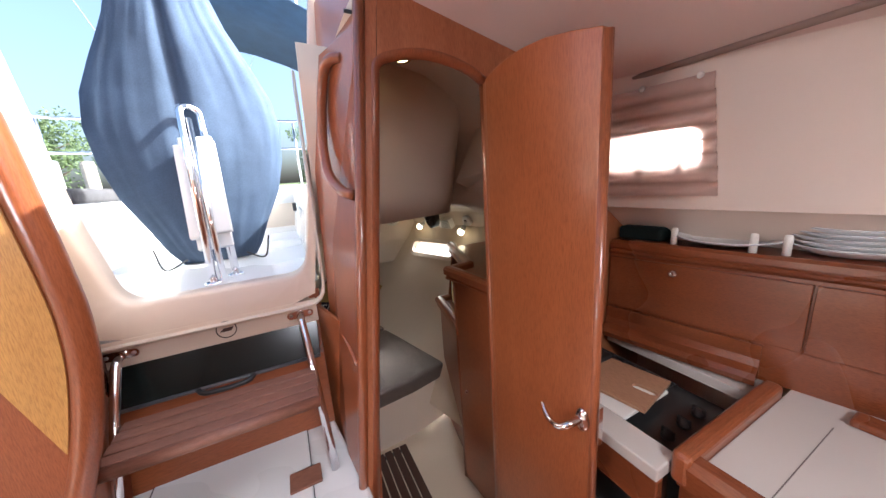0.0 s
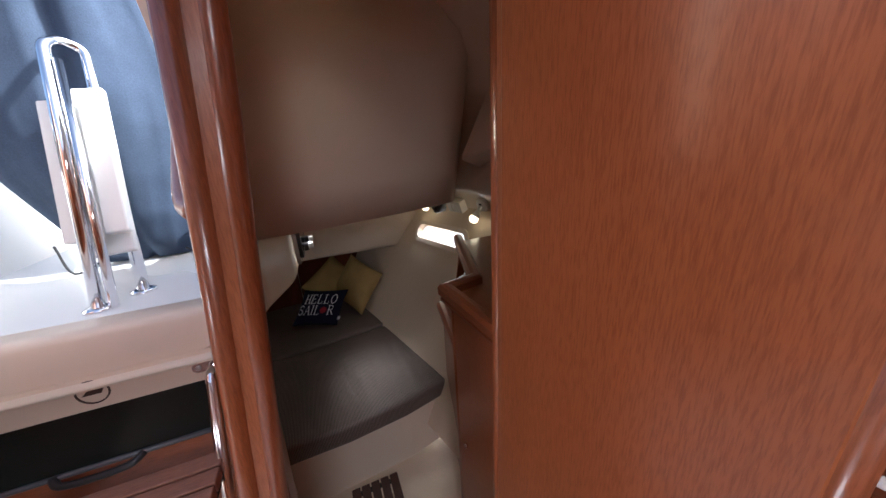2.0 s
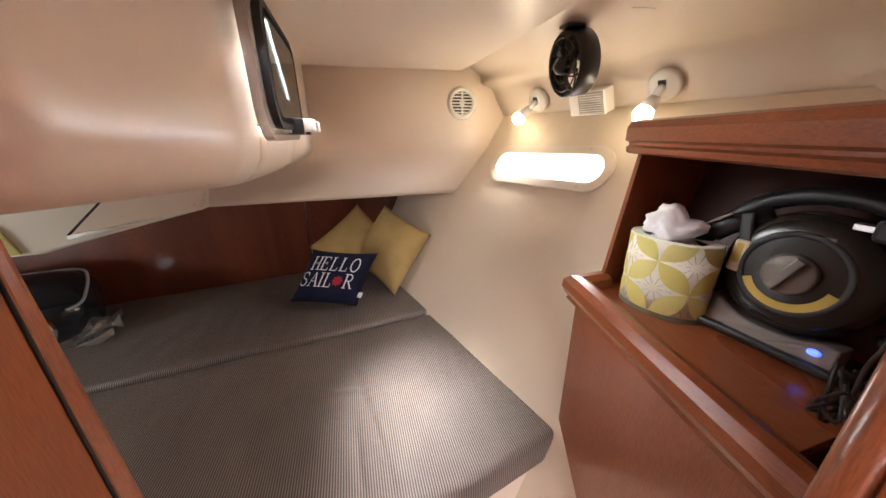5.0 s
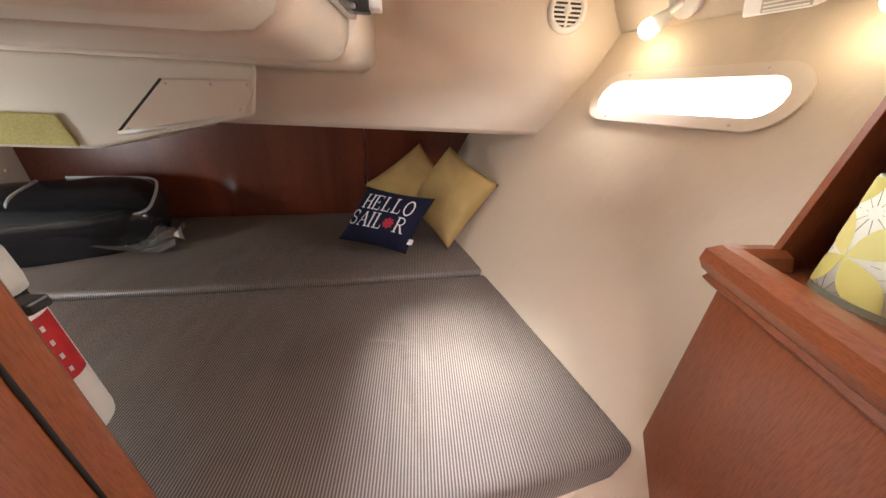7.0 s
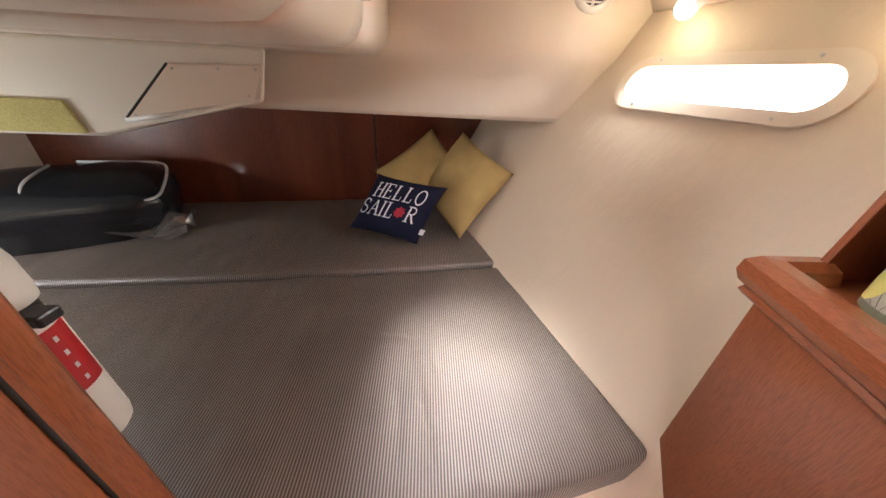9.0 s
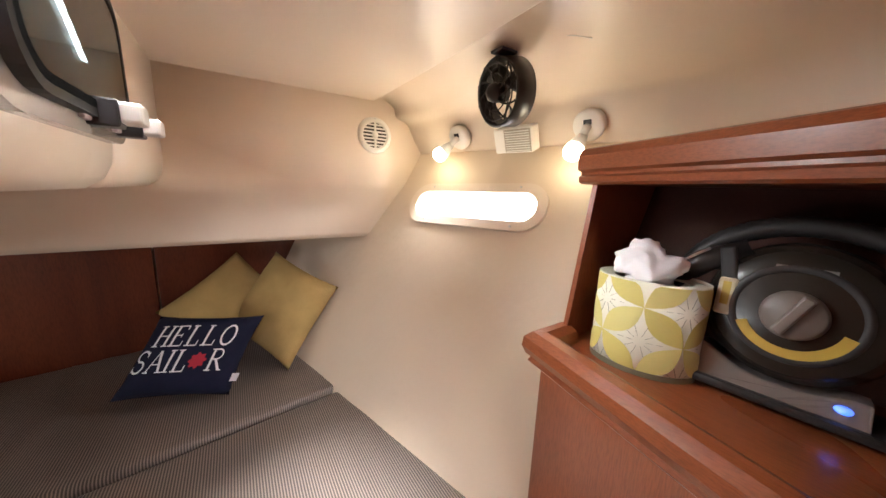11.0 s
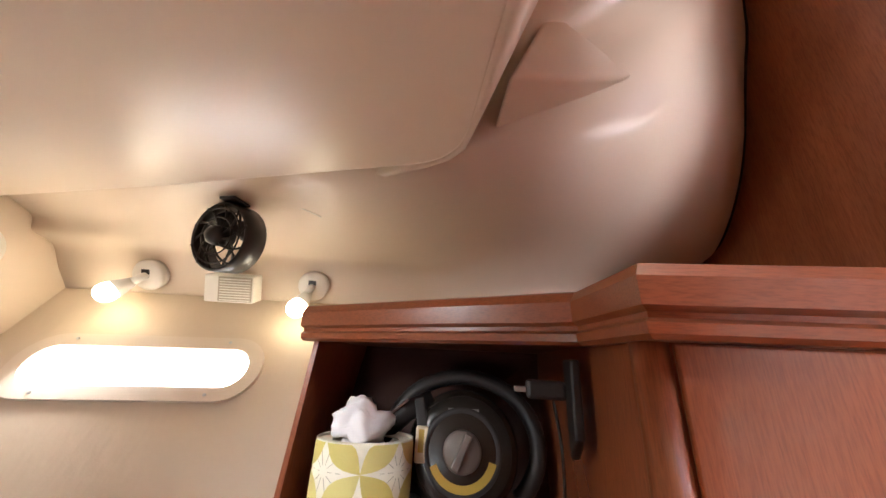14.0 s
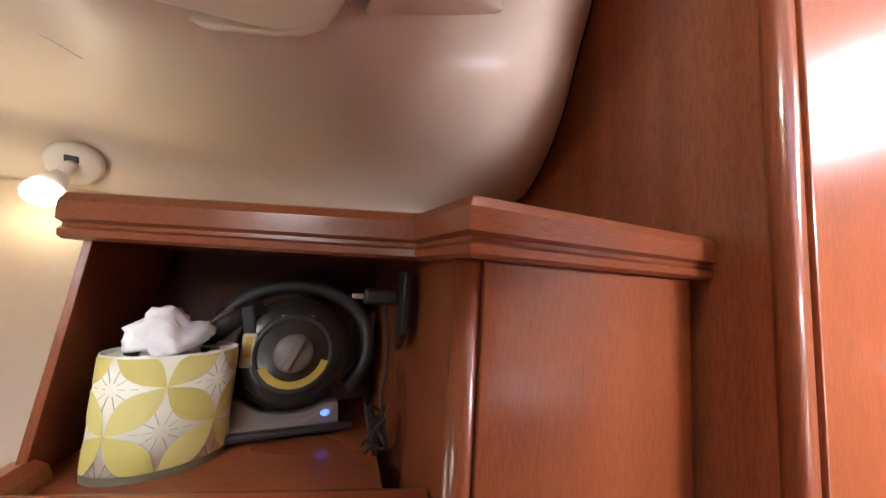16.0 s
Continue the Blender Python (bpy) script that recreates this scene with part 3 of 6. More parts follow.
# the cabin door, standing open into the saloon
DX = 0.557
door_top = [(0.795, 1.884), (0.75, 1.898), (0.70, 1.906), (0.64, 1.909), (0.574, 1.904), (0.50, 1.889), (0.425, 1.868)]
door = thing("door_1", (DX, 0.64, 0.30), "varnished mahogany cabin door with an arched top, standing open", "door", "", "structure")
part("door_leaf", slab([(DX, 0.795, 0.28)] + [(DX, y, z) for y, z in door_top] + [(DX, 0.415, 0.28)], (0.022, 0, 0), 0.003), door_wood, door)
part("door_edging", tube(rounded_path([(DX + 0.011, 0.415, 0.285), (DX + 0.011, 0.424, 1.862)], 0.01), 0.0112, 10), wood_z, door, "rounded solid edge", True)
rosette = part("door_rosette", lathe([(0.018, 0.0), (0.024, 0.004), (0.022, 0.010), (0.012, 0.016), (0.0, 0.017)], frame_axes((DX, 0.437, 1.04), (0, -1, 0), (0, 0, 1)) @ Matrix.Diagonal((0.8, 1.35, 1, 1)), 20), chrome, door, "oval chrome rose", True)
part("door_handle", tube(curve_points([(DX - 0.012, 0.437, 1.045), (DX - 0.045, 0.441, 1.042), (DX - 0.060, 0.460, 1.030), (DX - 0.058, 0.495, 1.032), (DX - 0.050, 0.522, 1.050)], 5), 0.008, 10, radii=[0.009] * 6 + [0.008] * 6 + [0.0065] * 6 + [0.0045] * 3), chrome, door, "curved chrome lever", True)
part("latch_plate", box(DX + 0.004, 0.400, 0.99, DX + 0.018, 0.4025, 1.09, 0.001), chrome, door, "chrome latch plate")

structure("trim_cove_seam", tube([Vector(p) + Vector((-0.004, 0.002, -0.004)) for p in cove_row(*COVE[0])], 0.0045, 6), rubber, "thin dark joint along the moulded cove", True)

# ================================================================ companionway
CW_Y = 1.215
# cream moulded surround with a rounded opening to the cockpit
opening = rounded_path([(x, CW_Y, z) for x, z in ((-0.61, 2.25), (-0.545, 1.60), (-0.488, 1.308), (0.035, 1.308), (0.062, 1.45), (0.185, 2.25))], 0.07, 6)
ring_out = [(-0.68, CW_Y, 2.25), (-0.61, CW_Y, 1.60), (-0.56, CW_Y, 1.22), (0.050, CW_Y, 1.22), (0.085, CW_Y, 1.45), (0.207, CW_Y, 2.25)]
bm = bmesh.new()
n_in = len(opening)


def along(line, t):
    lens = [(Vector(b) - Vector(a)).length for a, b in zip(line, line[1:])]
    d = t * sum(lens)
    for (a, b), l in zip(zip(line, line[1:]), lens):
        if d <= l:
            return Vector(a).lerp(Vector(b), d / l)
        d -= l
    return Vector(line[-1])


outer_pts = []
for i, p in enumerate(opening):
    outer_pts.append(along(ring_out, i / (n_in - 1)))
fr = [[bm.verts.new(Vector(p) + Vector((0, dy, 0))) for p in line] for line, dy in ((outer_pts, -0.012), (opening, -0.012), (opening, 0.10), (outer_pts, 0.10))]
for a, b in zip(fr, fr[1:]):
    for k in range(n_in - 1):
        bm.faces.new((a[k], a[k + 1], b[k + 1], b[k]))
surround_mat = gelcoat("companionway_moulding", (0.72, 0.58, 0.46), 0.35, 0.06)
structure("trim_companionway", bm, surround_mat, "cream moulded companionway surround with rounded corners", True)
structure("trim_sill_apron", box(-0.561, CW_Y - 0.012, 1.135, 0.050, CW_Y + 0.09, 1.2195, 0.0015), surround_mat, "cream apron below the companionway sill")

# badge
badge = thing("badge", (-0.235, CW_Y - 0.012, 1.180), "round moulded badge outlined on the companionway apron", "badge")
bmx = frame_axes((-0.235, CW_Y - 0.0125, 1.180), (1, 0, 0), (0, 0, 1))
part("badge_rim", ring_plate([(0.030 * math.cos(a * 0.2618), 0.030 * math.sin(a * 0.2618)) for a in range(24)], [(0.0268 * math.cos(a * 0.2618), 0.0268 * math.sin(a * 0.2618)) for a in range(24)], bmx, 0, 0.002), material("badge_line", (0.055, 0.025, 0.018), 0.5), badge)
part("badge_bar", slab([bmx @ Vector((x, y, 0.0)) for x, y in ((-0.020, -0.006), (0.014, -0.006), (0.021, 0.006), (-0.008, 0.005))], bmx.to_3x3() @ Vector((0, 0, 0.002))), bpy.data.materials["badge_line"], badge)

# smoked drop board below the apron, with its shallow lip and grip
board = thing("locker_lid", (-0.26, 1.22, 1.0), "dark smoked acrylic locker front below the companionway sill", "locker")
part("panel", slab([(-0.60, 1.225, 1.135), (0.045, 1.225, 1.135), (0.035, 1.175, 1.012), (-0.60, 1.175, 1.012)], (0, 0.012, 0.004), 0.003), smoked, board)
part("lip", tube([(-0.60, 1.172, 1.010), (0.035, 1.172, 1.010)], 0.006, 8), material("grey_lip", (0.10, 0.10, 0.11), 0.3), board, "", True)
part("grip", tube(curve_points([(-0.34, 1.168, 1.012), (-0.32, 1.150, 1.004), (-0.26, 1.146, 1.002), (-0.20, 1.150, 1.004), (-0.18, 1.168, 1.012)], 4), 0.008, 8), black_plastic, board, "moulded black finger grip", True)
# riser of the engine box behind the tread
structure("wall_engine_box", slab([(-0.62, 1.185, 1.012), (0.045, 1.185, 1.012), (0.045, 1.13, 0.75), (-0.62, 1.13, 0.75)], (0, 0.03, 0)), wood_x, "varnished mahogany engine box front")
structure("wall_engine_box_corner", box(0.030, 1.222, 0.36, 0.068, 1.240, 1.25), wood_z, "varnished mahogany corner panel beside the engine box")
# landing on top of the engine box
structure("floor_landing", slab([(-0.95, 0.36, 0.36), (0.12, 0.36, 0.36), (0.095, 0.80, 0.36), (0.035, 1.2, 0.36), (-0.95, 1.2, 0.36)], (0, 0, 0.39), 0.012), white_gel, "cream non-slip landing below the companionway")
landing_hatch = thing("landing_hatch", (-0.28, 0.75, 0.75), "flush cream lift-out hatch in the landing", "hatch")
part("lid", slab([(-0.491, 0.810, 0.750), (-0.056, 0.810, 0.750), (-0.056, 1.170, 0.750), (-0.491, 1.170, 0.750)], (0, 0, 0.003), 0.001), white_gel, landing_hatch)
part("seam", ring_plate(rounded_rect(0.443, 0.368, 0.01), rounded_rect(0.439, 0.364, 0.01), pose(-0.2735, 0.9900, 0.75), 0.0, 0.0032), black_plastic, landing_hatch)
part("teak_pull", box(-0.116, 0.880, 0.7535, -0.026, 0.950, 0.762, 0.003), teak, landing_hatch, "small teak step pad")

# companionway ladder: two bent chrome rails and a slatted teak tread
ladder = thing("companionway_ladder", (-0.26, 0.95, 0.75), "chrome companionway ladder with a grooved teak tread", "ladder")
for x0, x1 in ((-0.502, -0.497), (-0.008, 0.016)):
    rail = rounded_path([(x0, CW_Y - 0.015, 1.172), (x0, CW_Y - 0.05, 1.165), (x0 + (x1 - x0) * 0.3, 1.09, 1.07), (x1, 0.905, 0.752)], 0.05, 6)
    part("rail", tube(rail, 0.0125, 14), chrome, ladder, "", True)
    br = frame_axes((x0, CW_Y - 0.013, 1.175), (1, 0, 0), (0, 0, 1))
    bracket = part("bracket", slab([br @ Vector((*p, 0)) for p in rounded_rect(0.088, 0.026, 0.0129, 5)], br.to_3x3() @ Vector((0, 0, 0.004))), chrome, ladder)
    for sx in (-0.031, 0.031):
        part("bolt", lathe([(0.006, 0), (0.006, 0.002), (0.003, 0.004)], br @ Matrix.Translation((sx, 0, 0.004)), 10), steel, bracket)
for k in range(4):
    y0 = 0.905 + 0.044 * k
    part("tread_slat", box(-0.485, y0, 1.000, 0.005, y0 + 0.0385, 1.028, 0.003), teak, ladder)
part("tread_nosing", tube([(-0.485, 0.898, 1.012), (0.005, 0.898, 1.012)], 0.0165, 12), teak, ladder, "", True)
part("tread_base", box(-0.483, 0.90, 0.992, 0.003, 1.080, 1.001), rubber, ladder)

# grab handle on the side panel
def side(s, z, off):
    """A place on the companionway side panel: s from its aft edge to the post."""
    a = Vector((-0.005 + 0.195 * z / 2.2, 1.215, z))
    b = bulk(post_x(z), z)
    n = Vector((-0.97, -0.15, 0.05))
    return a.lerp(b, s) + n * off


structure("trim_panel_moulding", tube([side(0.02, 1.165, 0.001), side(0.5, 1.150, 0.001), side(0.94, 1.135, 0.001)], 0.006, 8), wood_y, "slim mahogany moulding across the companionway side", True)

grab = thing("grab_handle", side(0.5, 1.75, 0.01), "long rounded mahogany grab handle on the companionway side", "handle")
part("bar", tube(curve_points([side(0.72, 1.945, 0.0), side(0.66, 1.948, 0.02), side(0.58, 1.935, 0.032), side(0.50, 1.88, 0.035), side(0.46, 1.78, 0.036), side(0.50, 1.70, 0.035), side(0.62, 1.645, 0.032), side(0.82, 1.605, 0.018), side(0.92, 1.595, 0.0)], 5), 0.014, 12), wood_z, grab, "", True)

# matching bulkhead on the far side of the companionway, with a bowed solid edge
# bulkhead wood with sunlight put into its colour
sunlit_wood = wood("sunlit_mahogany", (0.42, 0.20, 0.055), (0.62, 0.34, 0.10), "z", 0.3, 0.3)
bow = curve_points([(-0.47, 0.80, 2.07), (-0.43, 0.80, 1.80), (-0.414, 0.80, 1.62), (-0.405, 0.80, 1.50), (-0.402, 0.80, 1.41), (-0.412, 0.80, 1.30), (-0.446, 0.80, 1.15), (-0.50, 0.80, 0.98), (-0.55, 0.80, 0.75)], 5)
structure("wall_bulkhead_far", slab([(-1.6, 0.80, 0.75), (-1.6, 0.80, 2.07)] + [Vector(p) for p in bow], (0, 0.03, 0)), wood_z, "varnished mahogany bulkhead with a bowed edge")
# patch of sun on the bulkhead, painted as a thin pale sheet
sun_patch = [Vector(p) + Vector((-0.003, -0.004, 0)) for p in bow if 1.14 < p.z < 1.96]
structure("trim_veneer_inlay", slab(sun_patch + [Vector((-0.500, 0.796, 1.32)), Vector((-0.57, 0.796, 1.56)), Vector((-0.64, 0.796, 1.95))], (0, 0.003, 0)), sunlit_wood, "honey-coloured patch of painted sunlight on the bulkhead")
structure("trim_bulkhead_edge", tube([Vector(p) + Vector((0.018, 0.012, 0)) for p in bow], 0.023, 12), wood_z, "rounded solid mahogany edge of the bulkhead", True)
structure("wall_companionway_far_side", loft([[Vector(p) + Vector((0.025, 0.02, 0)), Vector((-0.55 - 0.11 * max(0.0, p.z - 1.2), 1.235, p.z))] for p in bow] , 0.025, (-1, 0, 0)), wood_z, "varnished mahogany far side of the companionway", True)

# ================================================================ saloon ceiling and galley side
def ceil_z(x, y):
    return 2.075 - 0.255 * max(0.0, x - 0.25)


ceiling_mat = gelcoat("ceiling_vinyl", (0.72, 0.57, 0.52), 0.5, 0.05)
for nm, xs, y0, y1, text in (("ceiling_saloon", (0.20, 0.35, 0.55, 0.75, 0.95, 1.15), -0.58, 0.80, "padded pinkish-cream saloon ceiling"),
                             ("ceiling_saloon_middle", (-1.6, -0.6, 0.20), -0.58, 0.28, "padded ceiling forward of the sliding hatch"),
                             ("ceiling_saloon_quarter", (-1.6, -1.0, -0.62), 0.28, 1.215, "padded ceiling beside the sliding hatch")):
    structure(nm, loft([[Vector((x, y, ceil_z(x, y))) for x in xs] for y in (y0, (y0 + y1) / 2, y1)], 0.03, (0, 0, 1)), ceiling_mat, text)
structure("ceiling_saloon_forward", loft([[Vector((x, y, ceil_z(x, y))) for x in (-1.6, -0.6, -0.12)] for y in (-2.2, -0.58)], 0.03, (0, 0, 1)), ceiling_mat, "padded ceiling beside the deck hatch")
structure("ceiling_saloon_forward_side", loft([[Vector((x, y, ceil_z(x, y))) for x in (0.42, 0.75, 1.25)] for y in (-2.2, -0.58)], 0.03, (0, 0, 1)), ceiling_mat, "padded ceiling on the galley side")
structure("ceiling_saloon_end", loft([[Vector((x, y, ceil_z(x, y))) for x in (-0.12, 0.42)] for y in (-2.2, -1.2)], 0.03, (0, 0, 1)), ceiling_mat, "padded ceiling forward of the deck hatch")
structure("trim_ceiling", tube([(1.005, y, ceil_z(1.005, y) - 0.004) for y in (-2.0, -0.5, 0.3, 0.82)], 0.009, 8), material("grey_piping", (0.25, 0.18, 0.15), 0.6), "narrow piping along the ceiling edge", True)
brass = material("brass", (0.75, 0.55, 0.25), 0.2, 1.0)
downlight = thing("downlight", (0.578, 0.532, 2.06), "small round gold-rimmed ceiling downlight", "lamp", "downlights")
dz = ceil_z(0.578, 0.532)
dm = frame_axes((0.578, 0.532, dz - 0.001), (1, 0, -0.26), (0, -1, 0))
cabin_light = thing("downlight", (0.375, 0.955, 1.985), "lit gold-rimmed downlight just inside the cabin doorway", "lamp", "downlights")
cm2 = frame_axes((0.375, 0.955, 1.980), (1, 0, -0.10), (0, -1, 0))
part("rim", lathe([(0.036, -0.008), (0.036, 0.004), (0.030, 0.010), (0.026, 0.010), (0.026, 0.002)], cm2, 28), brass, cabin_light, "", True)
part("lens", lathe([(0.026, 0.004), (0.020, 0.010), (0.0, 0.012)], cm2, 24), emitter("cabin_lens", (1.0, 0.86, 0.42), 2.5), cabin_light, "", True)
part("rim", lathe([(0.038, 0.0), (0.038, 0.004), (0.030, 0.010), (0.026, 0.010), (0.026, 0.002)], dm, 28), brass, downlight, "", True)
part("lens", lathe([(0.026, 0.003), (0.020, 0.007), (0.0, 0.009)], dm, 24), emitter("downlight_lens", (1.0, 0.86, 0.55), 1.2), downlight, "", True)

def sheared(bm):
    """The galley's run widens forward."""
    for v in bm.verts:
        v.co.x += run(v.co.y)
    return bm


def run(y):
    return 0.187 * (0.577 - y)


# galley side: sloping liner with a curtained window
def side_wall(y, z):
    return Vector((1.04 + 0.28 * (1.84 - z) + 0.16 * (0.45 - y), y, z))


side_m = frame_axes(side_wall(0.620, 1.662), side_wall(0.2, 1.64) - side_wall(1.0, 1.64), side_wall(0.6, 1.8) - side_wall(0.6, 1.4))
structure("wall_galley_side", holed_wall(side_m, [side_wall(0.80, 2.04), side_wall(-2.2, 2.04), side_wall(-2.2, 1.475), side_wall(0.80, 1.475)], rounded_rect(0.26, 0.118, 0.035), 0.05), saloon_cream, "smooth beige liner on the galley side")
structure("wall_galley_low", slab([side_wall(0.80, 1.485), side_wall(-2.2, 1.485), side_wall(-2.2, 1.485) + Vector((0.26, 0, -0.20)), side_wall(0.80, 1.485) + Vector((0.26, 0, -0.20))], (0.02, 0, 0.02)), saloon_cream, "beige liner behind the shelf")
structure("wall_galley_hull", sheared(box(1.42, -2.2, 0.0, 1.46, 0.80, 1.30)), saloon_cream, "beige hull liner")
gport = thing("window_2", side_wall(0.62, 1.66), "rectangular galley port with rounded corners and black dogs", "window", "", "structure")
part("window_frame", ring_plate(rounded_rect(0.30, 0.155, 0.045), rounded_rect(0.255, 0.114, 0.033), side_m, -0.012, 0.006), white_plastic, gport)
gp = part("pane", slab([side_m @ Vector((*p, -0.02)) for p in rounded_rect(0.26, 0.118, 0.034)], side_m.to_3x3() @ Vector((0, 0, -0.005))), pane_mat, gport)
gp.visible_shadow = False
for sy in (-0.035, 0.075):
    dog = part("dog", box(sy - 0.012, -0.062, 0.0, sy + 0.012, -0.048, 0.012, 0.003, side_m), black_plastic, gport, "dark plastic port catch")
    part("dog_lever", box(sy - 0.004, -0.052, 0.002, sy + 0.012, -0.036, 0.010, 0.002, side_m), black_plastic, dog)
structure("backdrop_galley", slab([side_m @ Vector((x, y, -0.8)) for x, y in ((-1.6, -0.7), (1.6, -0.7), (1.6, 0.9), (-1.6, 0.9))], side_m.to_3x3() @ Vector((0, 0, -0.01))), emitter("marina_glare", (1.0, 0.96, 0.93), 6.5), "glaring daylight outside the galley port")

curtain_mat = material("sheer_curtain", (0.78, 0.62, 0.56), 0.8)
bsdf(curtain_mat).inputs["Transmission Weight"].default_value = 0.0
tr, mx = curtain_mat.node_tree.nodes.new("ShaderNodeBsdfTranslucent"), curtain_mat.node_tree.nodes.new("ShaderNodeMixShader")
tr.inputs[0].default_value = (0.9, 0.72, 0.64, 1)
mx.inputs[0].default_value = 0.55
cn = curtain_mat.node_tree
cn.links.new(bsdf(curtain_mat).outputs[0], mx.inputs[1])
cn.links.new(tr.outputs[0], mx.inputs[2])
sheer, mx2 = cn.nodes.new("ShaderNodeBsdfTransparent"), cn.nodes.new("ShaderNodeMixShader")
mx2.inputs[0].default_value = 0.42
cn.links.new(mx.outputs[0], mx2.inputs[1])
cn.links.new(sheer.outputs[0], mx2.inputs[2])
cn.links.new(mx2.outputs[0], cn.nodes["Material Output"].inputs[0])


def curtain(y0, y1, label):
    ob = thing("curtain", side_wall((y0 + y1) / 2, 1.53), label, "curtain", "galley curtains")
    bm = bmesh.new()
    fold = 0.315 / 8
    zs = [(1.84 - fold * (p + s), d) for p in range(8) for s, d in ((0.0, 0.001), (0.6, 0.005), (1.13, 0.008))]
    rows = []
    for k, (z, pleat) in enumerate(zs):
        rows.append([side_wall(y0 + (y1 - y0) * j / 10, z) + Vector((-0.014 - pleat - 0.002 * math.sin(j * 2.1 + k), 0, 0)) for j in range(11)])
    bm = loft(rows, 0.0012, (-1, 0, 0))
    part("fabric", bm, curtain_mat, ob, "", True)
    for y in (y0 + 0.03, (y0 + y1) / 2, y1 - 0.07):
        part("stud", lathe([(0.007, 0), (0.009, 0.006), (0.006, 0.012), (0.0, 0.013)], frame_axes(side_wall(y, 1.838) + Vector((-0.012, 0, 0)), (0, -1, 0), (0, 0, 1)), 12), white_plastic, ob, "", True)
    return ob


curtain(0.455, 0.79, "sheer pinkish pleated curtain drawn across the galley port")
curtain(-0.70, 0.02, "sheer pinkish pleated curtain further along the galley side")

# shelf with lockers over the counter
LX = 1.165
lockers = thing("galley_locker", (1.25, 0.45, 0.95), "varnished mahogany galley locker with an open top shelf", "locker")
part("body", sheared(box(LX + 0.014, -2.1, 0.95, 1.41, 0.795, 1.342)), shaded_galley_wood, lockers)
for y0, y1 in ((0.268, 0.79), (-0.40, 0.262), (-1.05, -0.406)):
    fr_door = part("locker_door", sheared(box(LX + 0.002, y0, 1.075, LX + 0.016, y1, 1.275, 0.002)), shaded_galley_wood, lockers)
    part("knob", lathe([(0.013, 0.0), (0.014, 0.006), (0.010, 0.012), (0.004, 0.014), (0.004, 0.006)], frame_axes((LX + 0.002 + run(y0 + 0.31), y0 + 0.31, 1.245), (0, -1, 0), (0, 0, 1)), 18), chrome, fr_door, "chrome push knob", True)
part("fiddle", trim([(LX + 0.02 + run(0.795), 0.795, 1.285), (LX + 0.02 + run(-2.1), -2.1, 1.285)], [(-0.02, 0), (0.006, 0), (0.016, 0.01), (0.018, 0.018), (0.012, 0.022), (0.016, 0.03), (0.016, 0.048), (0.006, 0.056), (-0.008, 0.056), (-0.016, 0.046)]), shaded_galley_wood, lockers, "moulded fiddle rail", False)
part("skirting", trim([(LX + 0.02 + run(0.795), 0.795, 0.95), (LX + 0.02 + run(0.345), 0.345, 0.95)], [(-0.01, 0), (0.06, 0), (0.066, 0.02), (0.056, 0.036), (0.03, 0.048), (0.02, 0.07), (0.02, 0.115), (-0.01, 0.115)]), shaded_galley_wood, lockers, "stepped mahogany fiddle behind the stove")

def plate(r, h):
    return lathe([(0.0, 0.004), (r * 0.62, 0.004), (r * 0.70, 0.010), (r * 0.98, h), (r, h + 0.002), (r, h + 0.0045), (r * 0.97, h + 0.005), (r * 0.68, 0.015), (r * 0.60, 0.009), (0.0, 0.009)], None, 40, False)


china = material("white_china", (0.80, 0.80, 0.80), 0.15)
rim_mat = material("grey_band", (0.30, 0.31, 0.36), 0.2)


def dish(place, r, h, name, label, group, tilt=0.0):
    ob = thing(name, place, label, "plate", group)
    m = Matrix.Translation(place) @ pose(0, 0, 0, 0, tilt, 0)
    bmp = plate(r, h)
    bmp.transform(m)
    part("dish", bmp, china, ob, "", True)
    part("band", lathe([(r * 0.985, h + 0.0010), (r * 1.003, h + 0.0022), (r * 1.003, h + 0.0036), (r * 0.985, h + 0.0044)], m, 40, False), rim_mat, ob, "thin grey rim line", True)
    return ob


for k in range(5):
    dish((1.295 + run(0.245), 0.245, 1.344 + 0.0135 * k), 0.128 - 0.001 * (k % 2), 0.026, "plate", "white china plate with a thin grey rim, stacked on the shelf", "stacked plates")
dish((1.29 + run(0.49), 0.49, 1.354), 0.155, 0.022, "serving_plate", "large pale oval-rimmed serving plate on the shelf", "", -3)
for k in range(3):
    dish((1.295 + run(-0.03), -0.03, 1.344 + 0.0135 * k), 0.118, 0.026, "side_plate", "white china plate with a thin grey rim, in a lower stack", "side plates")
for y, x in ((0.40, 1.19), (0.60, 1.20), (0.62, 1.29), (0.335, 1.20)):
    peg = lathe([(0.010, 0.0), (0.010, 0.05), (0.008, 0.058), (0.0, 0.06)], Matrix.Translation((x + run(y), y, 1.3425)), 12)
    tagged(part("plate_peg", peg, white_plastic, None, "", True), "white upright peg holding plates on the shelf", "peg", "plate pegs")
dark_mat = thing("folded_cloth", (1.27, 0.76, 1.286), "dark green folded mat lying on the shelf", "mat")
part("cloth", sheared(box(1.20, 0.64, 1.343, 1.36, 0.785, 1.394, 0.012)), cloth("dark_green_cloth", (0.010, 0.018, 0.017)), dark_mat)

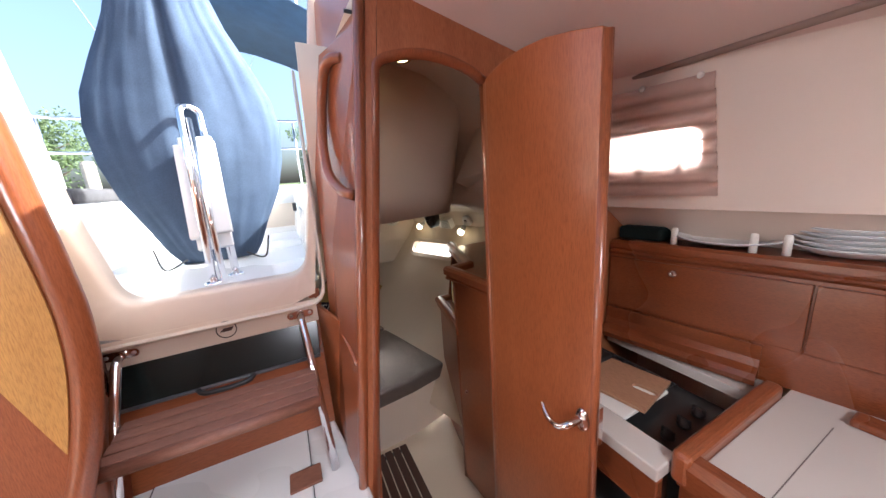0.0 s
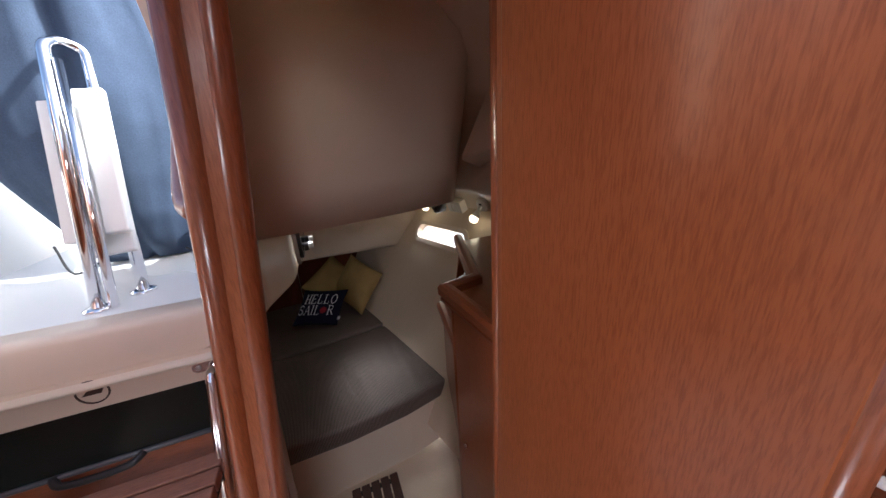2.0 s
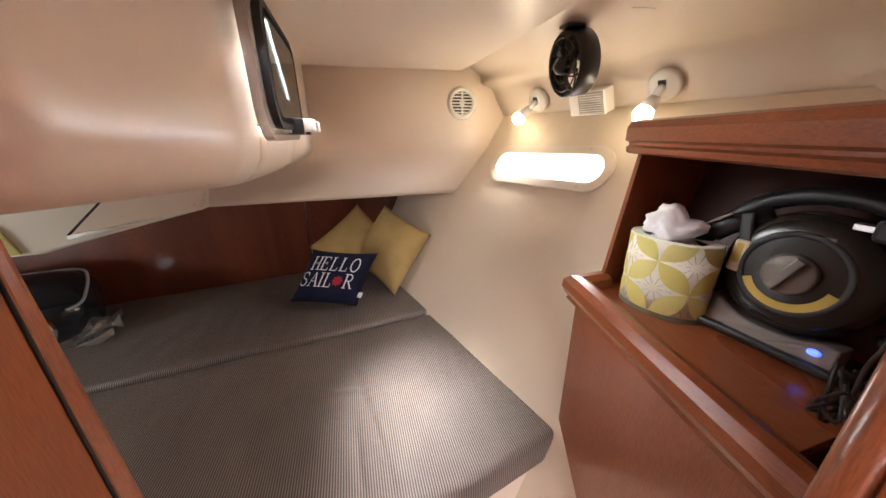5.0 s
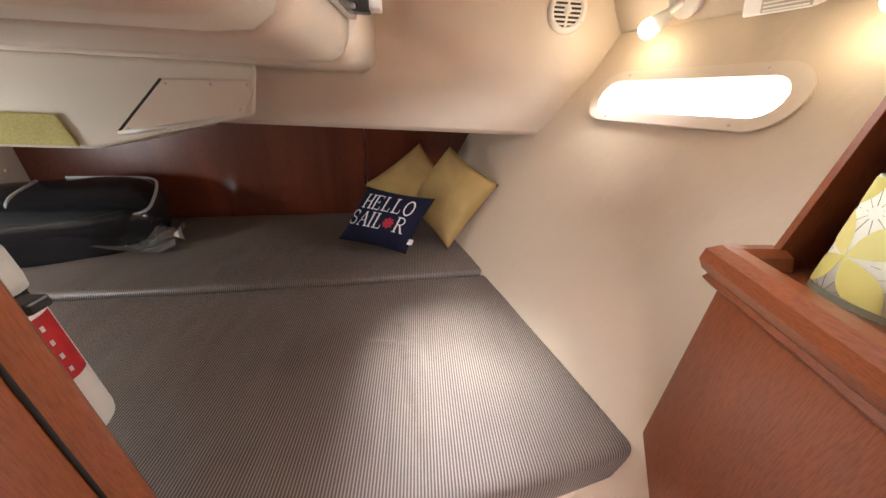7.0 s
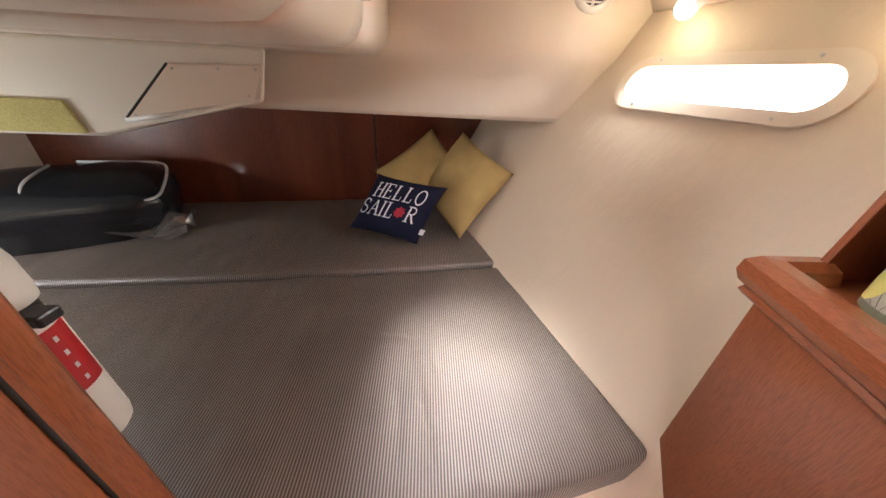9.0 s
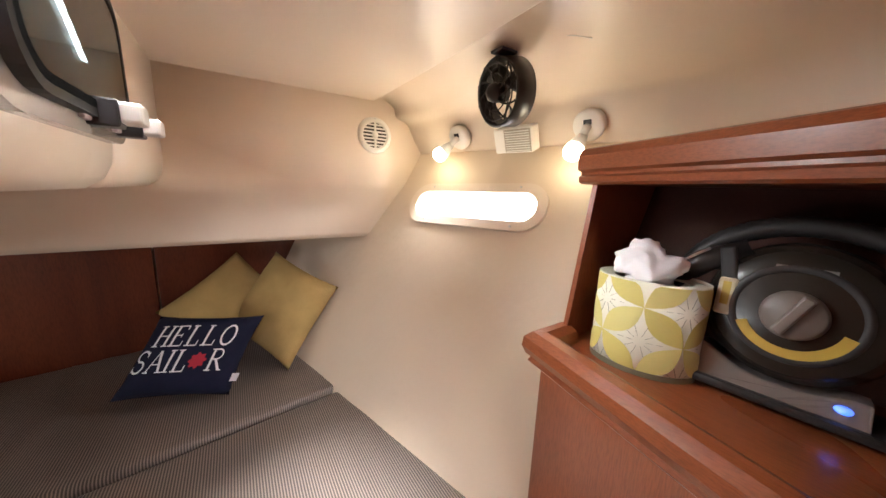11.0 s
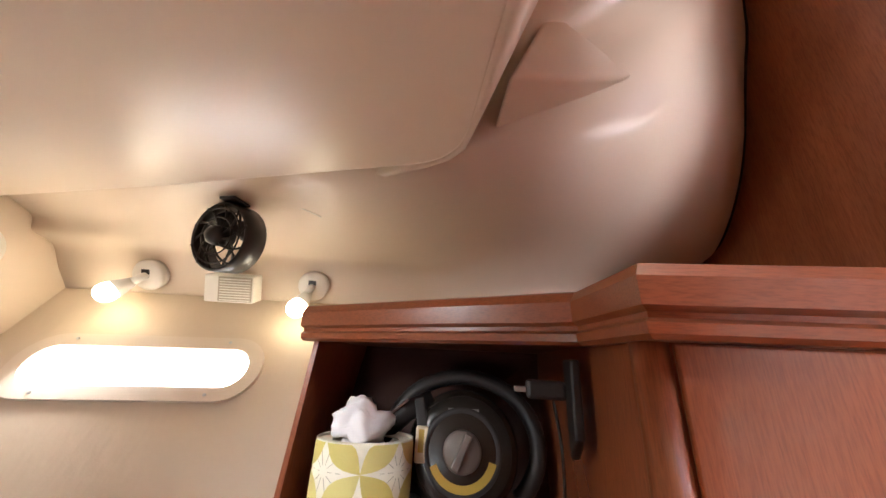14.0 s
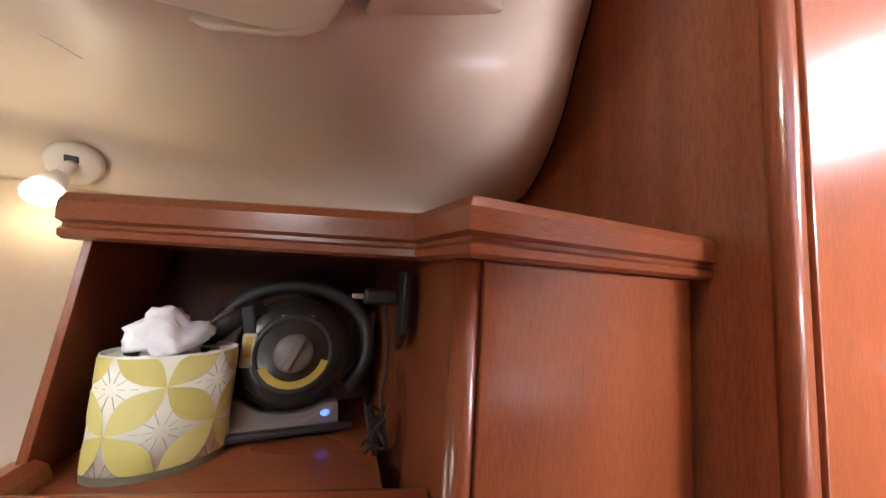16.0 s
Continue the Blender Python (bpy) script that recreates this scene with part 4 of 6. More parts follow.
# counter, stove well and fiddles
counter = thing("counter", (1.0, 0.0, 0.9), "pale laminate galley counter with a well for the stove", "counter", "", "structure")
part("top_forward", slab([(0.74, -2.1, 0.915), (1.72, -2.1, 0.915), (1.25, 0.275, 0.915), (0.74, 0.275, 0.915)], (0, 0, 0.035), 0.004), counter_mat, counter)
part("lid_seam", box(0.76, 0.1685, 0.9502, 1.13, 0.1705, 0.9510), material("seam_grey", (0.16, 0.13, 0.12), 0.7), counter)
part("lid_seam", box(0.776, -1.5, 0.9502, 0.778, 0.1685, 0.9510), bpy.data.materials["seam_grey"], counter)
part("top_stove_front", box(0.66, 0.32, 0.905, 0.745, 0.79, 0.94, 0.004), counter_mat, counter)
part("top_stove_back", slab([(1.135, 0.32, 0.905), (1.245, 0.32, 0.905), (1.15, 0.79, 0.905), (1.135, 0.79, 0.905)], (0, 0, 0.035), 0.002), counter_mat, counter)
part("well", box(0.745, 0.32, 0.55, 1.135, 0.79, 0.56), counter_mat, counter)
for nm, b in (("cross_fiddle", (0.70, 0.275, 0.90, 1.185, 0.318, 0.985)),):
    part(nm, box(*b, 0.014, None, 3), wood_x, counter, "rounded mahogany fiddle")
part("corner_fiddle", trim([(0.725, 0.30, 0.90), (0.725, 0.20, 0.90), (0.725, -1.5, 0.90)], [(-0.022, 0), (0.022, 0), (0.024, 0.055), (0.014, 0.078), (-0.014, 0.078), (-0.024, 0.055)]), shaded_galley_wood, counter, "rounded mahogany fiddle along the counter edge")
part("lid_catch", box(1.165, 0.085, 0.950, 1.225, 0.155, 0.972, 0.008, None, 3), shaded_galley_wood, counter, "rounded mahogany lid stop")
base = thing("galley_cabinet", (1.0, 0.0, 0.0), "varnished mahogany base cabinet below the counter", "cabinet")
part("front", box(0.72, -2.1, 0.0, 0.75, 0.30, 0.912), shaded_galley_wood, base)
part("stove_front", box(0.665, 0.32, 0.0, 0.69, 0.79, 0.60), shaded_galley_wood, base)
part("front_rail", box(0.665, 0.32, 0.80, 0.69, 0.79, 0.904, 0.004), shaded_galley_wood, base)

stove = thing("stove", (0.94, 0.6, 0.56), "stainless steel gimballed stove with black knobs", "stove")
part("body", box(0.760, 0.345, 0.57, 1.120, 0.79, 0.855, 0.006), black_plastic, stove)
part("hob", box(0.765, 0.35, 0.855, 1.115, 0.785, 0.868, 0.004), material("dark_steel", (0.10, 0.095, 0.095), 0.30, 0.8), stove, "dark steel hob")
for k in range(7):
    part("grate_bar", tube([(0.80, 0.50 + 0.042 * k, 0.892), (1.08, 0.50 + 0.042 * k, 0.892)], 0.004, 6), black_plastic, stove)
for x in (0.80, 1.08):
    part("grate_rail", tube([(x, 0.49, 0.888), (x, 0.78, 0.888)], 0.0055, 6), black_plastic, stove)
for x in (0.86, 0.94, 1.02):
    kn = part("knob", lathe([(0.018, 0), (0.018, 0.008), (0.012, 0.012), (0.010, 0.022), (0.0, 0.023)], Matrix.Translation((x, 0.40, 0.868)), 16), black_plastic, stove, "", True)
    part("grip", box(x - 0.004, 0.382, 0.878, x + 0.004, 0.418, 0.896, 0.002), black_plastic, kn)
part("pot_clamp", tube([(0.775, 0.36, 0.90), (0.775, 0.78, 0.90)], 0.006, 8), chrome, stove, "chrome guard rail", True)
board_white = thing("cutting_board", (0.86, 0.64, 0.90), "white plastic cutting board lying on the stove", "board")
part("board", slab([(0.775, 0.475, 0.9), (1.00, 0.475, 0.9), (1.01, 0.78, 0.9), (0.775, 0.78, 0.9)], (0, 0, 0.012), 0.004), white_plastic, board_white)
board_tan = thing("cutting_board", (0.90, 0.60, 0.912), "tan cutting board with a grip slot on a white board", "board")
slot = rounded_rect(0.028, 0.07, 0.0138, 4)
tm = Matrix.Translation((0.915, 0.60, 0.913)) @ pose(0, 0, 0, 0, 0, 10)
tan_mat = wood("tan_board", (0.44, 0.24, 0.14), (0.55, 0.33, 0.20), "y", 0.5, 0.0)
tb = holed_wall(tm @ Matrix.Translation((0.0, -0.09, 0.01)), [tm @ Vector((x, y, 0.01)) for x, y in ((0.10, -0.13), (0.10, 0.17), (-0.10, 0.17), (-0.10, -0.13))], slot, 0.010)
part("board", tb, tan_mat, board_tan)
tray = thing("baking_pan", (0.93, 0.80, 0.924), "small black pan lying on the cutting boards", "pan")
part("pan", box(0.86, 0.67, 0.924, 1.00, 0.78, 0.945, 0.008), black_plastic, tray)

# far walls that close the saloon
structure("wall_saloon_forward", box(-1.6, -2.26, 0.0, 2.0, -2.2, 2.2), wood_x, "varnished mahogany main bulkhead")
structure("wall_saloon_side", box(-1.66, -2.2, 0.0, -1.6, 1.3, 2.2), saloon_cream, "beige saloon side")
structure("wall_saloon_quarter", box(-1.6, 1.215, 0.0, -0.74, 1.255, 2.2), wood_x, "varnished mahogany quarter bulkhead")
# made-up opening in an unseen wall, behind the berth's fill lamp
fill_opening_m = Matrix.Translation((-1.40, 1.98, 0.78)) @ Matrix(((0, 0, 1), (1, 0, 0), (0, 1, 0))).to_4x4()
structure("wall_berth_side", holed_wall(fill_opening_m, [(-1.40, 1.26, 0.0), (-1.40, 3.4, 0.0), (-1.40, 3.4, 1.5), (-1.40, 1.26, 1.5)], rounded_rect(0.44, 0.14, 0.06), 0.05), cream, "cream side of the berth space")
structure("wall_berth_end", box(-1.45, 3.20, 0.0, 0.9, 3.24, 1.5), cream, "cream end of the berth space")

# ================================================================ cabin locker with its open shelf
locker = thing("cabin_locker", (0.85, 1.25, 0.0), "varnished mahogany cabin locker with an open shelf", "locker")
F0, F1 = (0.680, 0.835), (0.646, 1.236)
part("cupboard", slab([(*F0, 0.045), (*F1, 0.045), (1.16, 1.272, 0.045), (1.20, 0.835, 0.045)], (0, 0, 1.125), 0.004), wood_z, locker)
part("cupboard_door", slab([(0.6785, 0.848, 0.08), (0.6475, 1.213, 0.08), (0.6475, 1.213, 1.164), (0.6785, 0.848, 1.164)], (-0.005, -0.0005, 0), 0.002), door_wood, locker, "veneered locker door")
part("corner_post", tube([(0.657, 1.227, 0.05), (0.657, 1.227, 1.168)], 0.016, 12), wood_z, locker, "rounded solid corner", True)
part("door_knob", lathe([(0.008, 0), (0.009, 0.005), (0.006, 0.010), (0.0, 0.011)], frame_axes((0.642, 1.15, 0.62), (0, -1, 0), (0, 0, 1)), 14), chrome, locker, "small chrome knob", True)
part("lower_front", slab([(0.696, 1.248, 0.045), (0.782, 1.690, 0.045), (0.782, 1.690, 0.840), (0.696, 1.248, 0.840)], (0.018, -0.004, 0), 0.002), wood_z, locker)
part("lower_end", slab([(0.782, 1.690, 0.045), (1.00, 1.700, 0.20), (1.10, 1.700, 0.855), (0.782, 1.690, 0.855)], (0, -0.014, 0)), wood_z, locker)
part("shelf_board", slab([(0.715, 1.285, 0.855), (0.800, 1.695, 0.855), (1.075, 1.695, 0.855), (1.13, 1.285, 0.855)], (0, 0, 0.015), 0.001), wood_y, locker)
part("shelf_end", slab([(0.845, 1.700, 0.870), (1.10, 1.700, 0.870), (1.18, 1.700, 1.17), (0.893, 1.700, 1.17)], (0, -0.010, 0), 0.001), wood_z, locker)
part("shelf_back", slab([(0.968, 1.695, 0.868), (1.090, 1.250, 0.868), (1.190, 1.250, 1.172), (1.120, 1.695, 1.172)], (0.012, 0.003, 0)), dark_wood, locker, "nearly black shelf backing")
part("top_board", slab([(0.655, 0.835, 1.168), (0.620, 1.240, 1.168), (0.742, 1.268, 1.168), (0.890, 1.712, 1.168), (1.20, 1.712, 1.168), (1.25, 0.835, 1.168)], (0, 0, 0.028), 0.002), wood_y, locker)
CAP = [(-0.030, 0.000), (0.000, 0.000), (0.007, 0.004), (0.008, 0.013), (0.003, 0.017), (0.003, 0.022), (0.012, 0.026), (0.013, 0.050), (0.006, 0.062), (-0.006, 0.066), (-0.022, 0.064), (-0.030, 0.056)]
part("cornice", trim([(0.888, 1.720, 1.165), (0.742, 1.264, 1.165), (0.620, 1.238, 1.165), (0.656, 0.836, 1.165)], CAP), wood_y, locker, "moulded mahogany cornice rail")
LOWCAP = [(-0.034, 0.000), (0.004, 0.000), (0.010, 0.006), (0.006, 0.014), (0.014, 0.020), (0.020, 0.034), (0.018, 0.052), (0.006, 0.064), (-0.012, 0.066), (-0.028, 0.058), (-0.034, 0.044)]
part("shelf_rail", trim([(0.86, 1.704, 0.832), (0.780, 1.704, 0.832), (0.690, 1.246, 0.832)], LOWCAP), wood_y, locker, "rounded mahogany shelf rail")

# tissue box with a pattern of leaves and fine rays
def tissue_box():
    at = Vector((0.885, 1.575, 0.871))
    ob = thing("tissue_box", at, "oval yellow and white patterned tissue box on the shelf", "tissue box")
    turn = Matrix.Translation(at) @ pose(0, 0, 0, 0, 0, 108)
    A, B, Hh = 0.076, 0.050, 0.150
    m = material("box_card", (0.80, 0.78, 0.66), 0.5)
    n = 48
    ring = [(A * math.cos(2 * math.pi * k / n), B * math.sin(2 * math.pi * k / n)) for k in range(n)]
    hole = [(0.70 * x, 0.55 * y) for x, y in ring]
    part("body", ring_plate(ring, [(x * 0.97, y * 0.97) for x, y in ring], turn, 0.0, Hh), m, ob, "", True)
    part("base_band", ring_plate([(x * 1.004, y * 1.004) for x, y in ring], [(x * 0.98, y * 0.98) for x, y in ring], turn, -0.0005, 0.009), material("grey_print", (0.16, 0.15, 0.10), 0.5), ob, "dark printed band")
    part("lid", ring_plate([(x * 0.99, y * 0.99) for x, y in ring], hole, turn, Hh - 0.006, Hh - 0.004), m, ob)
    leaf_mat = material("leaf_print", (0.60, 0.52, 0.16), 0.45)
    pale = material("leaf_print_pale", (0.66, 0.59, 0.22), 0.45)
    line = material("ray_print", (0.22, 0.21, 0.14), 0.5)

    def on(ang, h, off):
        return turn @ Vector(((A + off) * math.cos(ang), (B + off) * math.sin(ang), h))
    cells = 8
    per = math.tau / cells
    rows_h = Hh / 2.75

    def patch(outline, mat, name, off):
        bm = bmesh.new()
        half = len(outline) // 2
        rows = []
        for k in range(half):
            (a0, z0), (a1, z1) = outline[k], outline[-1 - k]
            rows.append([bm.verts.new(on(a0 + (a1 - a0) * j / 6, z0 + (z1 - z0) * j / 6, off)) for j in range(7)])
        for p, q in zip(rows, rows[1:]):
            for j in range(6):
                bm.faces.new((p[j], p[j + 1], q[j + 1], q[j]))
        return part(name, bm, mat, ob)
    for c in range(cells):
        for r in range(4):
            h0 = 0.002 + rows_h * r
            for flip in ((c + r) % 2,):
                pts = []
                s0, s1 = (c * per, h0), ((c + 1) * per, h0 + rows_h)
                if flip:
                    s0, s1 = ((c + 1) * per, h0), (c * per, h0 + rows_h)
                n2 = 9
                for side_ in (1, -1):
                    for k in range(n2):
                        t = k / (n2 - 1) if side_ == 1 else 1 - k / (n2 - 1)
                        bow = side_ * 0.26 * math.sin(math.pi * t)
                        a = s0[0] + (s1[0] - s0[0]) * t + bow * per * (1 if not flip else 1) * 0.9
                        h = s0[1] + (s1[1] - s0[1]) * t - bow * rows_h * (1 if not flip else -1) * 0.9
                        pts.append((a, min(max(h, 0.009), Hh - 0.002)))
                if max(p[1] for p in pts) - min(p[1] for p in pts) > 0.01:
                    patch(pts, (leaf_mat, pale)[(c // 2 + r) % 2], "leaf", 0.0009 + 0.0003 * flip)
    for c in range(cells):
        for r in range(5):
            h0 = 0.002 + rows_h * r
            if (c + r) % 2 == 0:
                continue
            for k in range(10):
                t = math.tau * k / 10
                q = [(c * per + 0.15 * per * math.cos(t), h0 + 0.15 * rows_h * math.sin(t)), (c * per + 0.52 * per * math.cos(t), h0 + 0.52 * rows_h * math.sin(t))]
                if q[1][1] < Hh - 0.004 and q[0][1] < Hh - 0.004 and q[1][1] > 0.018:
                    part("ray", tube([on(q[0][0], q[0][1], 0.0002), on(q[1][0], q[1][1], 0.0002)], 0.00035, 4), line, ob)
    # crumpled tissue
    bm = bmesh.new()
    bmesh.ops.create_icosphere(bm, subdivisions=4, radius=1)
    for v in bm.verts:
        d = v.co.normalized()
        k = 1 + 0.30 * noise.noise(d * 1.6 + Vector((3, 1, 0))) + 0.30 * abs(noise.noise(d * 3.4)) - 0.16 * abs(noise.noise(d * 7.5 + Vector((0, 5, 0))))
        v.co = Vector((d.x * 0.046 * k, d.y * 0.028 * k, d.z * 0.032 * k + 0.006 * math.sin(d.x * 6)))
    bm.transform(turn @ Matrix.Translation((0.008, 0.0, Hh + 0.018)) @ pose(0, 0, 0, 12, -18, 10))
    part("tissue", bm, material("tissue_paper", (0.82, 0.81, 0.84), 0.9), ob, "crumpled white tissue", True)
    bm = bmesh.new()
    grid = [[bm.verts.new(turn @ Vector((0.016 + 0.030 * u + 0.012 * v, 0.004 + 0.012 * u - 0.01 * v, Hh + 0.014 - 0.040 * u * u - 0.01 * u + 0.006 * math.sin(5 * v + 3 * u)))) for u in [k / 8 for k in range(9)]] for v in [k / 6 - 0.5 for k in range(7)]]
    for a, b in zip(grid, grid[1:]):
        for k in range(8):
            bm.faces.new((a[k], a[k + 1], b[k + 1], b[k]))
    part("tissue_flap", bm, bpy.data.materials["tissue_paper"], ob, "", True)


tissue_box()


# hand vacuum: round black dust bowl with a coiled hose on a base
def hand_vacuum():
    at = Vector((0.955, 1.426, 0.871))
    ob = thing("hand_vacuum", at, "black hand vacuum with a round dust bowl and grey base", "vacuum")
    m = frame_axes(at + Vector((0, 0, 0.127)), (0.10, -1, 0), (0.15, 0.0, 1)) @ Matrix.Diagonal((0.93, 0.93, 0.93, 1))
    gloss = material("smoky_plastic", (0.020, 0.016, 0.013), 0.25)
    dark = material("charcoal_plastic", (0.022, 0.020, 0.020), 0.45)
    part("bowl", lathe([(0.0, -0.09), (0.09, -0.09), (0.102, -0.07), (0.104, -0.01), (0.098, 0.012), (0.086, 0.022), (0.070, 0.026), (0.0, 0.028)], m, 44), gloss, ob, "", True)
    part("rim_ring", lathe([(0.060, 0.027), (0.066, 0.031), (0.070, 0.0275)], m, 40, False), dark, ob, "", True)
    hub = part("dial", lathe([(0.034, 0.026), (0.034, 0.036), (0.030, 0.040), (0.0, 0.041)], m, 30), material("grey_dial", (0.16, 0.13, 0.11), 0.4), ob, "grey round dial", True)
    part("dial_grip", box(-0.007, -0.030, 0.040, 0.007, 0.030, 0.050, 0.003, m @ pose(0, 0, 0, 0, 0, -25)), bpy.data.materials["grey_dial"], hub)
    yellow = material("yellow_label", (0.50, 0.34, 0.05), 0.5)
    n = 20
    arc = [(0.062 * math.cos(radians(205 + 140 * k / n)), 0.062 * math.sin(radians(205 + 140 * k / n))) for k in range(n + 1)]
    arc2 = [(0.049 * math.cos(radians(205 + 140 * k / n)), 0.049 * math.sin(radians(205 + 140 * k / n))) for k in range(n + 1)]
    bm = bmesh.new()
    va, vb = [bm.verts.new(m @ Vector((*p, 0.0285))) for p in arc], [bm.verts.new(m @ Vector((*p, 0.0285))) for p in arc2]
    for k in range(n):
        bm.faces.new((va[k], va[k + 1], vb[k + 1], vb[k]))
    part("yellow_band", bm, yellow, ob, "curved yellow label")
    tag = part("tag", box(-0.085, -0.022, 0.018, -0.062, 0.036, 0.030, 0.004, m), material("cream_tag", (0.62, 0.55, 0.38), 0.5), ob, "cream tag with a yellow strip")
    part("tag_strip", box(-0.079, -0.006, 0.0300, -0.069, 0.030, 0.0308, 0.0, m), yellow, tag)
    part("logo_bar", box(-0.028, 0.062, 0.0262, 0.030, 0.068, 0.0272, 0.0, m), material("grey_lettering", (0.28, 0.27, 0.25), 0.5), ob)
    # silver grey base with a blue lamp
    foot = curve_points([(-0.098, -0.080, 0.0), (-0.085, -0.074, 0.0), (-0.04, -0.098, 0.0), (0.02, -0.104, 0.0), (0.065, -0.092, 0.0), (0.085, -0.092, 0.0)], 5)
    low = [Vector((p.x * 1.02, -0.127 - 0.004 * (p.x > 0.02), 0)) for p in foot]
    bm = slab([m @ (p + Vector((0, 0, 0.02))) for p in foot] + [m @ (p + Vector((0, 0, 0.034))) for p in low[::-1]], m.to_3x3() @ Vector((0, 0, -0.05)), 0.003)
    base_ = part("base", bm, material("silver_grey", (0.20, 0.165, 0.15), 0.35, 0.3), ob, "silver-grey base")
    part("lamp", lathe([(0.0095, 0.0), (0.0085, 0.004), (0.005, 0.007), (0.0, 0.008)], m @ Matrix.Translation((0.062, -0.106, 0.027)) @ Matrix.Diagonal((0.9, 0.6, 1, 1)), 20), emitter("blue_lamp", (0.015, 0.13, 1.0), 0.16), base_, "glowing blue charge lamp", True)
    part("plinth", box(-0.105, -0.135, -0.08, 0.11, -0.122, 0.045, 0.005, m), black_plastic, ob)
    hose = [m @ Vector((0.145 * math.cos(radians(a)), 0.010 + 0.120 * math.sin(radians(a)), -0.035)) for a in [165 - 2.5 * k for k in range(85)]]
    part("hose", tube(hose, 0.018, 12, radii=[0.0138 + 0.0016 * (k % 2) for k in range(len(hose))]), dark, ob, "ribbed black hose", True)
    part("nozzle", tube([m @ Vector((-0.060, 0.085, 0.0)), m @ Vector((-0.110, 0.058, 0.004)), m @ Vector((-0.155, 0.020, 0.008))], 0.016, 12, radii=[0.015, 0.018, 0.022]), black_plastic, ob, "", True)
    part("nozzle_strap", box(-0.075, 0.020, 0.012, -0.055, 0.100, 0.026, 0.004, m @ pose(0, 0, 0, 0, 0, 12)), dark, ob, "grey strap")
    part("nozzle_trim", tube([m @ Vector((-0.145, 0.045, 0.028)), m @ Vector((-0.105, 0.078, 0.026))], 0.0022, 6), steel, ob)


hand_vacuum()

charger = thing("charger", (0.78, 1.27, 0.90), "black charger and tangled lead hanging on the locker side", "charger")
part("plate", slab([(0.772, 1.262, 1.150), (0.822, 1.262, 1.150), (0.815, 1.262, 1.030), (0.775, 1.262, 1.060)], (0, 0.012, 0), 0.003), black_plastic, charger)
part("plug", box(0.806, 1.273, 1.098, 0.832, 1.325, 1.122, 0.005), black_plastic, charger)
part("prong", box(0.813, 1.325, 1.106, 0.825, 1.341, 1.113, 0.001), steel, charger)
rng = random.Random(4)
lead = [(0.819, 1.290, 1.098), (0.816, 1.284, 1.05), (0.812, 1.284, 1.00), (0.810, 1.288, 0.965)]
for k in range(26):
    lead.append((0.81 + rng.uniform(-0.026, 0.026), 1.296 + rng.uniform(-0.018, 0.018), 0.925 + rng.uniform(-0.034, 0.034)))
part("lead", tube(curve_points(lead, 4), 0.0022, 6), black_plastic, charger, "thin tangled lead", True)

# ================================================================ fixtures on the cove
def spot_lamp(foot, bulb, label):
    ob = thing("wall_lamp", foot, label, "lamp", "berth lamps")
    out = (Vector(bulb) - Vector(foot))
    wall_n = Vector((-0.80, -0.22, -0.42)).normalized()
    bm_ = Matrix.Translation(foot) @ wall_n.to_track_quat("Z", "Y").to_matrix().to_4x4()
    part("base", lathe([(0.039, -0.014), (0.041, 0.004), (0.036, 0.011), (0.017, 0.014), (0.0, 0.014)], bm_, 32), white_plastic, ob, "", True)
    sw = part("switch", box(-0.010, 0.004, 0.011, 0.010, 0.018, 0.016, 0.002, bm_), black_plastic, ob, "small black switch")
    part("arm", tube([bm_ @ Vector((0, 0, 0.008)), bm_ @ Vector((0, 0, 0.025)), Vector(foot).lerp(Vector(bulb), 0.55)], 0.010, 12), white_plastic, ob, "", True)
    q = Matrix.Translation(bulb) @ out.to_track_quat("Z", "Y").to_matrix().to_4x4()
    part("holder", lathe([(0.012, -0.045), (0.016, -0.030), (0.024, -0.006), (0.021, -0.005)], q, 22), white_plastic, ob, "", True)
    lamp_glass = part("bulb", lathe([(0.020, -0.008), (0.0245, 0.005), (0.024, 0.016), (0.018, 0.026), (0.009, 0.031), (0.0, 0.032)], q, 22), bulb_glow, ob, "glowing frosted bulb", True)
    lamp_glass.visible_shadow = False


bulb_glow = emitter("lit_bulb", (1.0, 0.80, 0.50), 2.0)
spot_lamp((1.000, 2.275, 1.322), (0.945, 2.300, 1.268), "small white swivel lamp with a lit bulb, beside the vent")
spot_lamp((1.118, 1.868, 1.322), (1.070, 1.870, 1.258), "small white swivel lamp with a lit bulb, above the locker")

alarm = thing("alarm_box", (1.06, 2.06, 1.30), "small ivory louvred alarm box between the lamps", "alarm")
am = frame_axes((1.045, 2.055, 1.298), (0.26, -0.965, 0), (-0.35, -0.08, 0.93))
part("case", box(-0.062, -0.036, -0.03, 0.062, 0.036, 0.018, 0.005, am), white_plastic, alarm)
for k in range(9):
    part("louvre", box(-0.022, -0.030 + 0.0068 * k, 0.017, 0.054, -0.027 + 0.0068 * k, 0.0205, 0.0008, am), white_plastic, alarm)
part("recess", box(-0.026, -0.032, 0.0175, 0.058, 0.032, 0.0183, 0.0, am), material("shadowed_ivory", (0.42, 0.38, 0.30), 0.6), alarm)

